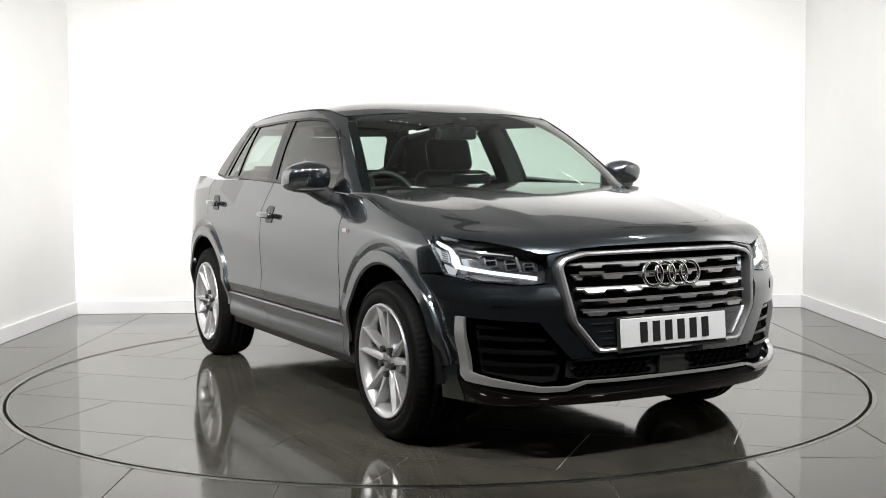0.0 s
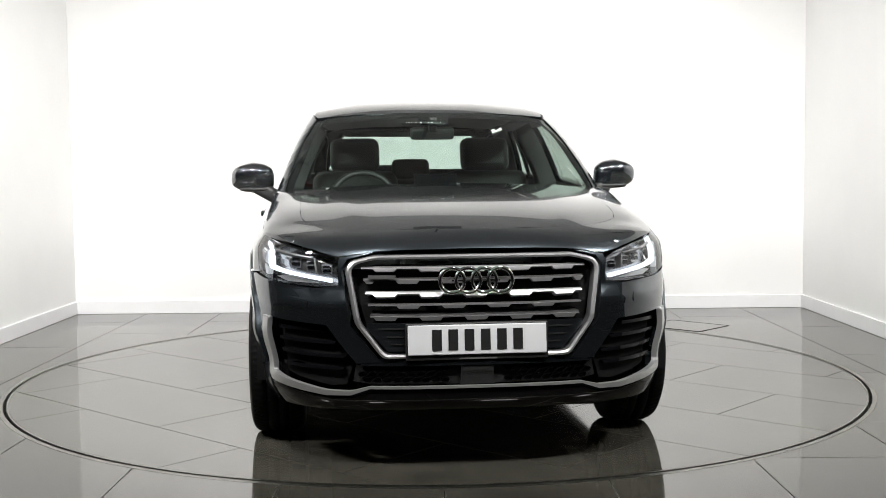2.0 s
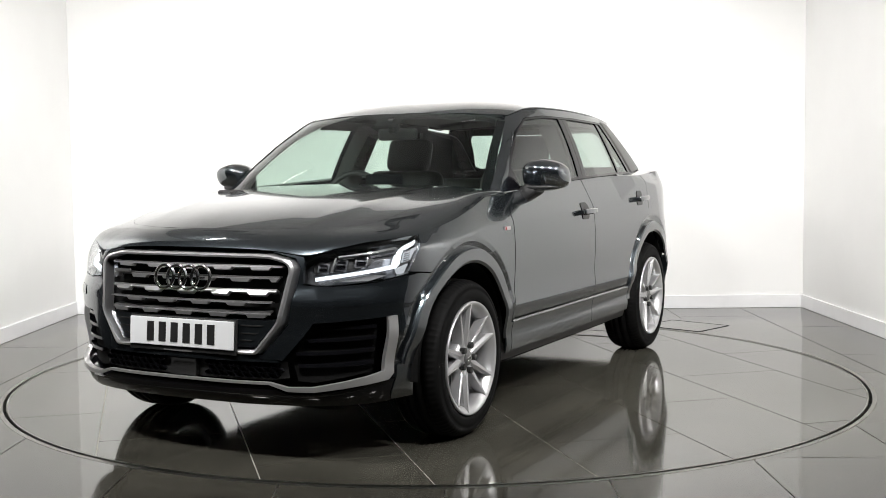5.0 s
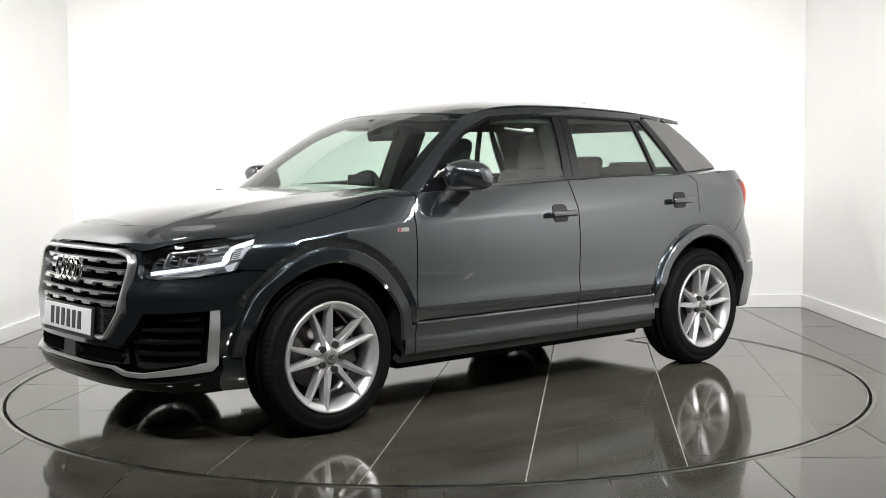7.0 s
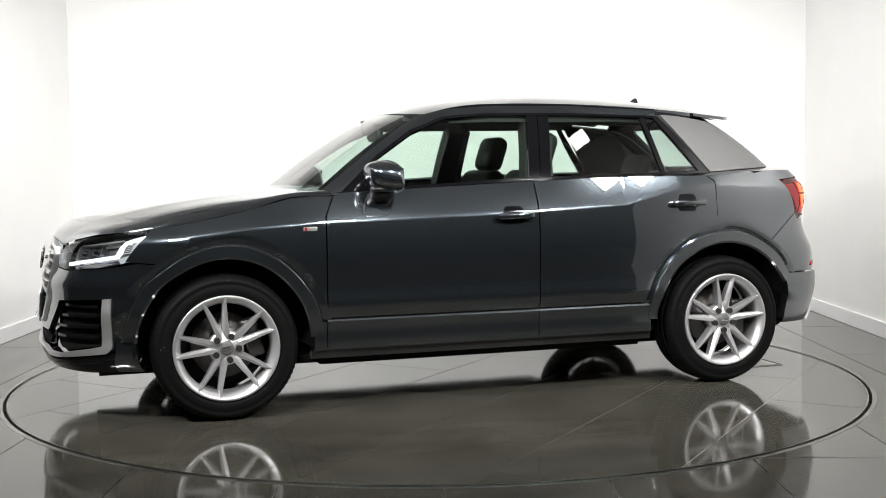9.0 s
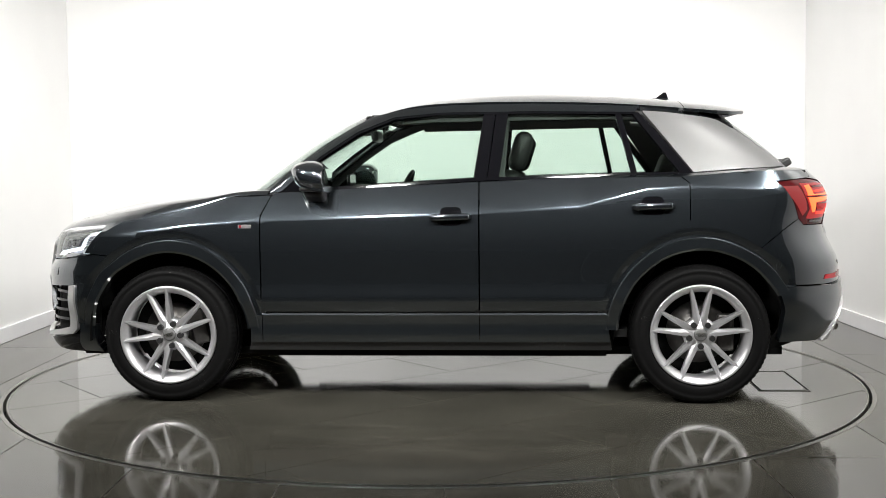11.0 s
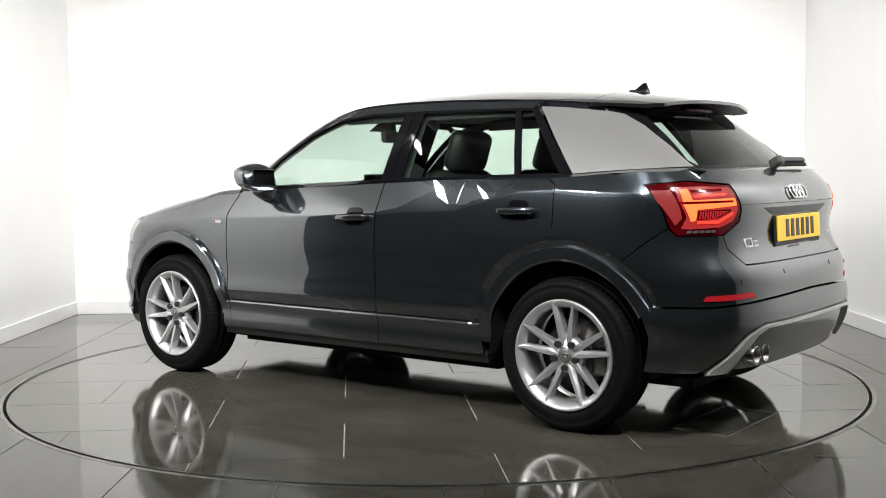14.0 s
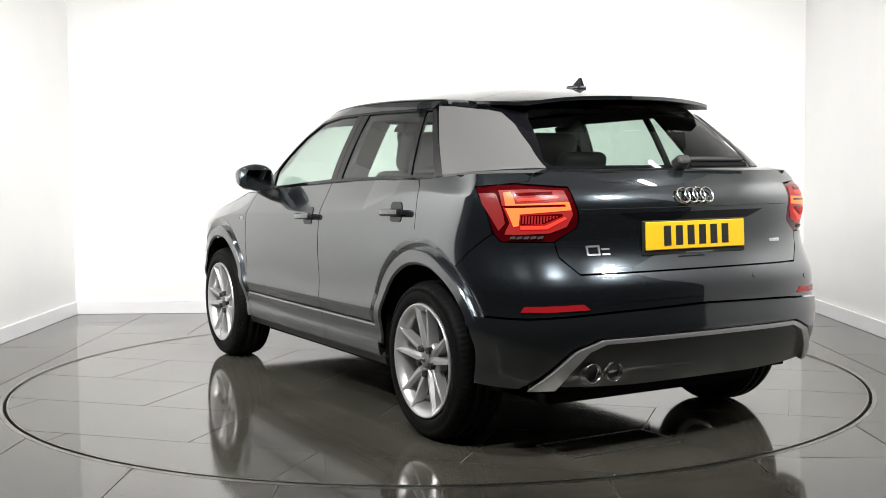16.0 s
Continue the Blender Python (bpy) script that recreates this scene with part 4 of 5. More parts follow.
panel("belt_trim", [(0.77, 1.028), (0.68, 1.046), (0.30, 1.064), (-0.22, 1.092), (-0.9, 1.108), (-1.23, 1.113), (-1.27, 1.103), (-0.9, 1.096), (-0.22, 1.078), (0.30, 1.05)], green_side, BLACKGLOSS, car, 0.04, 0.006, 0.03)
panel("window_top_trim", [(-0.995, 1.408), (-0.5, 1.417), (-0.05, 1.416), (0.183, 1.396), (0.366, 1.324), (0.546, 1.204), (0.742, 1.035), (0.73, 1.035), (0.54, 1.195), (0.36, 1.315), (0.178, 1.387), (-0.05, 1.407), (-0.5, 1.408), (-0.99, 1.399)], green_side, BLACKGLOSS, car, 0.03, 0.003, 0.02)
ro = [(0.368, 0.0), (0.357, 0.25), (0.320, 0.45)] + [(a, float(roof_y(a)) * (0.975 if a > 0.2 else 1.0)) for a in (0.265, 0.2, 0.1, -0.1, -0.3, -0.5, -0.7, -0.9, -1.1, -1.25)]
panel("roof", ro + [(a, -b) for a, b in ro[:0:-1]], roof, PAINT, car, 0.05, 0.0, 0.03, False)
sp = [(-1.254, float(roof_y(-1.254))), (-1.40, 0.560), (-1.50, 0.525), (-1.565, 0.46), (-1.62, 0.22), (-1.632, 0.0)]
spoiler = panel("roof_spoiler", sp + [(a, -b) for a, b in sp[-2::-1]], roof, PAINT, car, 0.04, 0.0, 0.014, False)
panel("spoiler_underside", sp + [(a, -b) for a, b in sp[-2::-1]], roof, BLACK, spoiler, 0.05, -0.016, 0.0, False)
panel("high_brake_light", [(-0.16, 1.412), (0.16, 1.412), (0.15, 1.400), (-0.15, 1.400)], green_rear, REDLENS, spoiler, 0.04, 0.006, 0.01, False, "red high brake light strip")
# the ledge between the shoulders and the windows
bl_x = np.linspace(0.86, -0.86, 40)
for q_ in (1, -1):
    a_ = lower(np.array([sx(a) for a in bl_x]), np.array([belt(a) - 0.004 for a in bl_x]))
    b_ = green_side(bl_x, np.array([belt(a) + 0.012 for a in bl_x]))
    b_[:, 1] -= 0.004
    v_ = np.concatenate([a_, b_]) * np.array([1, q_, 1])
    f_ = [(i, i + 1, 41 + i, 40 + i) for i in range(39)]
    data_part("belt_ledge", v_, f_ if q_ < 0 else [t[::-1] for t in f_], PAINT, car)
lg_x = [-0.85, -1.0, -1.2, -1.4, -1.55, -1.66]
lg_y = [0.70, 0.62, 0.45, 0.22, 0.0]
out_ = np.concatenate([lower(np.array([sx(a) for a in lg_x]), np.array([1.088, 1.089, 1.089, 1.100, 1.110, 1.114])), lower(np.array([sr(b) for b in lg_y]), np.array([1.117] * 5))])
in_ = np.concatenate([green_side(np.array(lg_x), np.array([1.098, 1.10, 1.105, 1.115, 1.122, 1.128])), green_rear(np.array([0.60, 0.55, 0.40, 0.2, 0.0]), np.array([1.132] * 5))])
k_, kk_ = np.arange(11), np.linspace(0, 10, 61)
out_ = np.stack([cubic(k_, out_[:, i])(kk_) for i in range(3)], 1)
in_ = np.stack([cubic(k_, in_[:, i])(kk_) for i in range(3)], 1)
mid_ = (out_ + in_) / 2 + np.array([0, 0, 0.006])
for q_ in (1, -1):
    v_ = np.concatenate([out_, mid_, in_]) * np.array([1, q_, 1])
    f_ = [(r * 61 + i, r * 61 + i + 1, (r + 1) * 61 + i + 1, (r + 1) * 61 + i) for r in range(2) for i in range(60)]
    data_part("shoulder_ledge", v_, f_ if q_ < 0 else [t[::-1] for t in f_], PAINT, car)
# ---- the rear
glass_r = [(0.52, 1.145), (0.545, 1.165), (0.505, 1.26), (0.47, 1.355), (0.44, 1.385)]
panel("tailgate_glass", sym(glass_r), green_rear, TAILGLASS, car, 0.05, -0.002, 0.0, False, "dark tailgate window")
panel("tailgate_glass_border", [(0.575, 1.128), (0.648, 1.135), (0.632, 1.20), (0.595, 1.32), (0.56, 1.40), (0.51, 1.425), (0.0, 1.44), (0.0, 1.385), (0.44, 1.385), (0.47, 1.355), (0.505, 1.26), (0.545, 1.165), (0.52, 1.145), (0.0, 1.145), (0.0, 1.125)], green_rear, BLACKGLOSS, car, 0.03, -0.001, 0.02)
tgs = [(sr(0.655), 1.12), (sr(0.70), 1.085)] + ru((0.765, 1.080), (0.571, 1.065), (0.565, 1.01), (0.551, 0.954), (0.554, 0.906), (0.637, 0.852)) + [(sr(0.625), 0.80), (sr(0.565), 0.735)]
panel("tailgate", tgs + [(2 * S_REAR - a, z) for a, z in tgs[::-1]], lower, PAINT, car, 0.035, 0.0, 0.02, False)
TL = ru((0.98, 1.062), (0.87, 1.072), (0.769, 1.076), (0.575, 1.06), (0.57, 1.01), (0.556, 0.954), (0.559, 0.909), (0.642, 0.856), (0.853, 0.859), (0.887, 0.888))
tail = panel("tail_light", TL, lower, REDLENS, car, 0.025, -0.004, 0.03, True, "red tail light with glowing segments")
tails = (tail, twin(tail))


def on_tail(name, poly, material, off, label=""):
    ob = panel(name, ru(*poly), lower, material, tails[0], 0.02, off, 0.005, True, label)
    twin(ob).parent = tails[1]


on_tail("side_lamp", [(0.966, 1.041), (0.878, 1.043), (0.842, 0.926), (0.866, 0.899), (0.952, 0.999)], DIMRED, -0.001, "glowing red lamp")
on_tail("lamp_body", [(0.856, 1.054), (0.72, 1.057), (0.596, 1.051), (0.589, 1.01), (0.577, 0.958), (0.597, 0.912), (0.661, 0.888), (0.802, 0.883), (0.839, 0.885), (0.822, 0.929), (0.855, 0.995)], REDGLOW, -0.001, "glowing red lamp")
on_tail("bright_segment", [(0.837, 1.043), (0.802, 1.047), (0.798, 1.000), (0.59, 1.007), (0.585, 0.976), (0.782, 0.962), (0.783, 0.918), (0.803, 0.914), (0.827, 0.959), (0.84, 0.984)], AMBERGLOW, 0.002, "bright glowing arrow segment")
on_tail("slit", [(0.856, 0.994), (0.606, 0.9975), (0.605, 0.989), (0.838, 0.985)], DEEPRED, 0.004)
on_tail("upper_rib", [(0.792, 1.042), (0.642, 1.046), (0.645, 1.036), (0.791, 1.032)], DEEPRED, 0.002)
on_tail("light_rib", [(0.79, 1.020), (0.644, 1.028), (0.624, 1.026), (0.64, 1.018), (0.787, 1.010)], BRIGHTRED, 0.002)
on_tail("hatch_field", [(0.777, 0.957), (0.623, 0.963), (0.615, 0.955), (0.685, 0.926), (0.777, 0.922)], DEEPRED, 0.001)
for k_ in range(13):
    u_ = 0.770 - 0.0115 * k_
    z_ = 0.926 + max(0.0, 0.70 - u_) * 0.42
    on_tail("hatch_rib", [(u_, 0.955), (u_ - 0.006, 0.955), (u_ - 0.006, z_), (u_, z_)], REDGLOW, 0.003)
on_tail("lower_segment", [(0.776, 0.916), (0.679, 0.918), (0.608, 0.951), (0.601, 0.943), (0.673, 0.905), (0.774, 0.904)], BRIGHTRED, 0.002)
for k_ in range(5):
    on_tail("reversing_light", [(0.812 - 0.027 * k_, 0.876), (0.790 - 0.027 * k_, 0.878), (0.794 - 0.027 * k_, 0.868), (0.814 - 0.027 * k_, 0.867)], DARKCHROME, 0.002)
# black wedge laid on the tailgate: the shaded underside over the plate, as colour
panel("plate_recess_shade", [(sr(a), z) for a, z in sym([(0.375, 0.960), (0.285, 0.928)])], lower, BLACKGLOSS, car, 0.05, 0.002, 0.004, False)
plate("rear_plate", -1.998, 0.866, -1, PLATEY, 3, "yellow registration plate with black bars")
# thin black strip that draws in the crease's shading
panel("tailgate_crease_shade", [(sr(a), z) for a, z in sym([(0.545, 0.979), (0.545, 0.9765)])], lower, BLACK, car, 0.05, 0.001, 0.002, False)
rbadge = part("rear_badge", box(-1.988, -1.978, -0.06, 0.06, 1.021, 1.026), BLACK, car, "chrome badge of four linked rings")
for k_ in range(4):
    ring_part("badge_ring", (-1.991, -0.0615 + 0.041 * k_, 1.024), 0.0315, 0.0048, rbadge, facing=-1, tilt=26)
for poly_ in ([(0.51, 0.838), (0.468, 0.838), (0.468, 0.831), (0.51, 0.831)], [(0.51, 0.806), (0.468, 0.806), (0.468, 0.799), (0.51, 0.799)], [(0.517, 0.838), (0.510, 0.838), (0.510, 0.799), (0.517, 0.799)], [(0.468, 0.838), (0.461, 0.838), (0.461, 0.799), (0.468, 0.799)], [(0.452, 0.826), (0.418, 0.826), (0.418, 0.819), (0.452, 0.819)], [(0.452, 0.806), (0.418, 0.806), (0.418, 0.799), (0.452, 0.799)]):
    panel("model_badge", [(sr(a), z) for a, z in poly_], lower, FRAME, car, 0.03, 0.004, 0.004, False, "small silver badge stroke")
panel("engine_badge", [(sr(a), z) for a, z in ((-0.435, 0.832), (-0.435, 0.818), (-0.50, 0.818), (-0.50, 0.832))], lower, FRAME, car, 0.03, 0.003, 0.003, False, "small silver badge plain block")
rb_full = [(sr(0.565), 0.728), (sr(0.628), 0.793)] + ru((0.642, 0.852), (0.856, 0.854), (0.891, 0.884)) + [(sx(a), z) for a, z in arc(AR, HUB_Z, ARCH_O - 0.004, 126.5, 148, 10, 1.035)] + X((-1.735, 0.572)) + [(sr(0.76), 0.572), (sr(0.45), 0.590), (sr(0.0), 0.600)]
rb_full = rb_full + [(2 * S_REAR - a, z) for a, z in rb_full[-2::-1]]
panel("rear_bumper", rb_full, lower, PAINT, car, 0.035, 0.0, 0.03, False)
panel("bumper_step", [(sr(a), z) for a, z in sym([(0.56, 0.731), (0.575, 0.745), (0.55, 0.762), (0.5, 0.765)])], lower, BLACKGLOSS, car, 0.04, -0.01, 0.03, False, "gloss black sill strip")
rl = X((-1.645, 0.565)) + [(sr(0.76), 0.564), (sr(0.45), 0.582), (sr(0.0), 0.592)]
rl = rl + [(2 * S_REAR - a, z) for a, z in rl[-2::-1]]
rlow = [(2 * S_REAR - sr(0.76), 0.30)] + [(sr(a), z) for a, z in ((-0.70, 0.36), (-0.62, 0.455), (-0.52, 0.492), (0.52, 0.492), (0.62, 0.455), (0.70, 0.36), (0.76, 0.30))] + X((-1.705, 0.30), (-1.69, 0.45))
panel("rear_bumper_cladding", rl + [(2 * S_REAR - a, z) for a, z in X((-1.69, 0.45), (-1.705, 0.30))] + rlow, lower, CLAD, car, 0.035, 0.01, 0.05, False)
trim_h = [(0.0, 0.488), (0.50, 0.486), (0.60, 0.45), (0.68, 0.36), (0.735, 0.296), (0.650, 0.300), (0.612, 0.372), (0.555, 0.446), (0.49, 0.472), (0.0, 0.474)]
trim_l = [(sr(a), z) for a, z in trim_h]
panel("rear_lip_trim", trim_l[1:-1] + [(2 * S_REAR - a, z) for a, z in trim_l[1:-1][::-1]], lower, SILVER, car, 0.02, 0.02, 0.04, False, "matte silver rear lip trim")
panel("diffuser", [(sr(a), z) for a, z in sym([(0.49, 0.471), (0.555, 0.444), (0.612, 0.370), (0.650, 0.30), (0.3, 0.285)])], lower, CLAD, car, 0.04, -0.004, 0.06, False, "dark grey painted rear diffuser")
panel("rear_reflector", [(sr(a), z) for a, z in ((0.775, 0.594), (0.765, 0.615), (0.57, 0.622), (0.545, 0.600), (0.70, 0.594))], lower, REFLECTOR, car, 0.03, 0.004, 0.01, True, "red rear reflector")
for k_, y_ in enumerate((0.43, 0.53)):
    pipe_ = data_part("exhaust_tip", *[(lambda v, f: ([(b - 2.0, a + y_, c + 0.355) for a, b, c in v], f))(*lathe([(0.034, 0.12), (0.034, -0.02), (0.037, -0.022), (0.041, -0.018), (0.041, 0.12)], 32))][0], PIPE, car, "polished exhaust tip")
    part("bore", cyl(0.034, 0.034, 0.002, pose(-1.95, y_, 0.355, 0, 90, 0)), MATTBLACK, pipe_)
for y_, z_ in ((0.62, 0.665), (0.28, 0.69), (-0.28, 0.69), (-0.62, 0.665)):
    panel("parking_sensor", [(sr(y_) + 0.010 * math.cos(radians(a)), z_ + 0.010 * math.sin(radians(a))) for a in range(0, 360, 30)], lower, PAINT, car, 0.02, 0.0015, 0.004, False)
# rear wiper
wiper = part("rear_wiper", box(-0.03, 0.03, -0.03, 0.03, -0.022, 0.022, 0.012), BLACK, car, "black rear wiper")
wiper.matrix_local = pose(-1.885, -0.02, 1.155, 0, 30, 0)
part("wiper_arm", box(-0.012, 0.012, -0.34, 0.02, 0.0, 0.022, 0.006), BLACK, wiper)
part("wiper_blade", box(0.0, 0.012, -0.36, -0.05, -0.018, 0.0, 0.002), RUBBER, wiper)

# ---- underneath: inner shell, floor pan, wheel wells
shell = [(S_FRONT, 0.22)] + [(sx(1.73), 0.22)] + [(sx(a), z) for a, z in arc(AF, HUB_Z, ARCH_R + 0.02, -15, 195, 24)] + [(sx(a), z) for a, z in arc(AR, HUB_Z, ARCH_R + 0.02, -15, 195, 24)] + \
    [(S_REAR, 0.30), (S_REAR, 1.10), (sx(-1.3), 1.07), (sx(0.7), 1.0), (sx(1.2), 0.92), (sx(1.55), 0.85), (sf(0.6), 0.78), (S_FRONT, 0.80)]
panel("inner_shell", shell, lower, MATTBLACK, car, 0.06, -0.085, 0.0)
part("floor_pan", merged(box(-1.75, 1.85, -0.55, 0.55, 0.19, 0.23), box(-0.86, 0.84, -0.73, 0.73, 0.21, 0.25), box(-1.9, -1.6, -0.6, 0.6, 0.27, 0.30)), MATTBLACK, car)
for cx_ in (AF, AR):
    for q_ in (1, -1):
        n_ = 22
        verts_, faces_ = [], []
        for i_ in range(n_ + 1):
            a_ = radians(-5 + 190 * i_ / n_)
            for y_ in (0.52, 0.84):
                verts_.append((cx_ + (ARCH_R + 0.012) * math.cos(a_), q_ * y_, HUB_Z + (ARCH_R + 0.012) * math.sin(a_)))
        for i_ in range(n_):
            faces_.append((2 * i_, 2 * i_ + 1, 2 * i_ + 3, 2 * i_ + 2))
        base_ = len(verts_)
        verts_ += [(cx_, q_ * 0.52, HUB_Z)]
        faces_ += [(2 * i_, 2 * i_ + 2, base_) for i_ in range(n_)]
        data_part("wheel_well", verts_, faces_, MATTBLACK, car)


# ---- wheels
def wheel_at(x, y, spin):
    side = 1 if y > 0 else -1
    hub = pose(x, y, HUB_Z, 0, spin, 0 if side > 0 else 180)
    v, f = lathe([(0.218, -0.17), (0.236, -0.165), (0.236, -0.15), (0.212, -0.13), (0.203, -0.030), (0.210, -0.004), (0.226, 0.008), (0.236, 0.016), (0.241, 0.014), (0.243, 0.004), (0.236, -0.004)], 80)
    rim = data_part("wheel", v, f, ALLOY, car, "silver five-twin-spoke alloy wheel")
    rim.matrix_local = hub

    def tread(r, yy, i):
        if r > 0.324 and (yy > -0.045 or yy < -0.155):
            return r - (0.005 if i % 3 == 0 else 0.0)
        return r
    v, f = lathe([(0.232, -0.20), (0.25, -0.205), (0.29, -0.212), (0.318, -0.203), (0.328, -0.188), (0.334, -0.165), (0.335, -0.150), (0.335, -0.148), (0.327, -0.147), (0.327, -0.139), (0.335, -0.138),
                  (0.336, -0.110), (0.327, -0.109), (0.327, -0.099), (0.336, -0.098), (0.335, -0.062), (0.327, -0.061), (0.327, -0.053), (0.335, -0.052), (0.333, -0.030), (0.326, -0.012), (0.316, 0.002),
                  (0.300, 0.010), (0.298, 0.0075), (0.286, 0.0135), (0.262, 0.014), (0.250, 0.010), (0.243, 0.004), (0.238, -0.005)], 240, tread)
    data_part("tyre", v, f, RUBBER, rim, "worn black rubber tyre")
    # five pairs of tapering spokes
    for k in range(5):
        for d in (-1, 1):
            bm = bmesh.new()
            a = radians(90 + 72 * k)
            rows = [(0.040, 0.30, 0.019, -0.016, -0.06), (0.072, 0.190, 0.0180, -0.010, -0.06), (0.097, 0.212, 0.0150, -0.006, -0.055), (0.150, 0.206, 0.0125, 0.001, -0.046), (0.200, 0.210, 0.0098, 0.007, -0.038), (0.237, 0.216, 0.0065, 0.0135, -0.02)]
            sect = []
            for r, off, w, top, low in rows:
                t = a + d * off
                er, et = Vector((math.cos(t), 0, math.sin(t))), Vector((-math.sin(t), 0, math.cos(t)))
                c = er * r
                Y = Vector((0, 1, 0))
                sect.append([bm.verts.new(c + et * (-w) + Y * low), bm.verts.new(c + et * (-w) + Y * (top - (0.003 if d < 0 else 0.013))), bm.verts.new(c + et * (-w * (0.88 if d < 0 else 0.1)) + Y * top),
                             bm.verts.new(c + et * (w * (0.88 if d > 0 else 0.1)) + Y * top), bm.verts.new(c + et * w + Y * (top - (0.003 if d > 0 else 0.013))), bm.verts.new(c + et * w + Y * low)])
            for p, q in zip(sect, sect[1:]):
                for i in range(6):
                    bm.faces.new((p[i], p[(i + 1) % 6], q[(i + 1) % 6], q[i]))
            bmesh.ops.recalc_face_normals(bm, faces=bm.faces)
            part("spoke", bm, ALLOY, rim)
    v, f = lathe([(0.001, -0.010), (0.034, -0.010), (0.040, -0.016), (0.075, -0.020), (0.082, -0.03), (0.080, -0.07)], 40)
    data_part("hub", v, f, ALLOY, rim)
    v, f = lathe([(0.001, -0.001), (0.024, -0.002), (0.031, -0.005), (0.033, -0.011)], 28)
    cap = data_part("centre_cap", v, f, BLADE, rim, "grey centre cap")
    for k in range(4):
        ring = ring_part("cap_ring", (0, 0, 0), 0.0075, 0.0014, rim)
        ring.parent = rim
        ring.matrix_local = Matrix.Translation((-0.0135 + 0.009 * k, 0.0, 0)) @ pose(0, 0, 0, 0, 0, 90)
    for k in range(5):
        a = radians(90 + 36 + 72 * k)
        part("wheel_bolt", cyl(0.0150, 0.0140, 0.03, Matrix.Translation((0.056 * math.cos(a), -0.012, 0.056 * math.sin(a))) @ pose(0, 0, 0, -90), 14), BLACK, rim, "dark wheel bolt cap")
    v, f = lathe([(0.06, -0.10), (0.075, -0.085), (0.085, -0.105), (0.150, -0.107), (0.150, -0.135), (0.06, -0.135)], 48)
    data_part("brake_disc", v, f, DISC, rim, "worn steel brake disc")
    v, f = lathe([(0.001, -0.15), (0.205, -0.16)], 40)
    data_part("back_plate", v, f, MATTBLACK, rim)
    part("brake_caliper", box(-0.17, -0.09, -0.14, -0.075, -0.09, 0.09, 0.012), DISC, rim)
    return rim


for x_, y_, spin_ in ((AF, 0.868, 14), (AF, -0.868, 0), (AR, 0.868, 0), (AR, -0.868, 30)):
    wheel_at(x_, y_, spin_)


# ---- mirrors and handles
def blob(sx_, sy_, sz_, power=0.75, n=24, m=14):
    verts, faces = [], []
    def sg(a):
        return math.copysign(abs(a) ** power, a)
    for j in range(m + 1):
        b = -math.pi / 2 + math.pi * j / m
        for i in range(n):
            a = 2 * math.pi * i / n
            verts.append((sx_ * sg(math.cos(b)) * sg(math.cos(a)), sy_ * sg(math.cos(b)) * sg(math.sin(a)), sz_ * sg(math.sin(b))))
    for j in range(m):
        for i in range(n):
            k = (i + 1) % n
            faces.append((j * n + i, j * n + k, (j + 1) * n + k, (j + 1) * n + i))
    return verts, faces


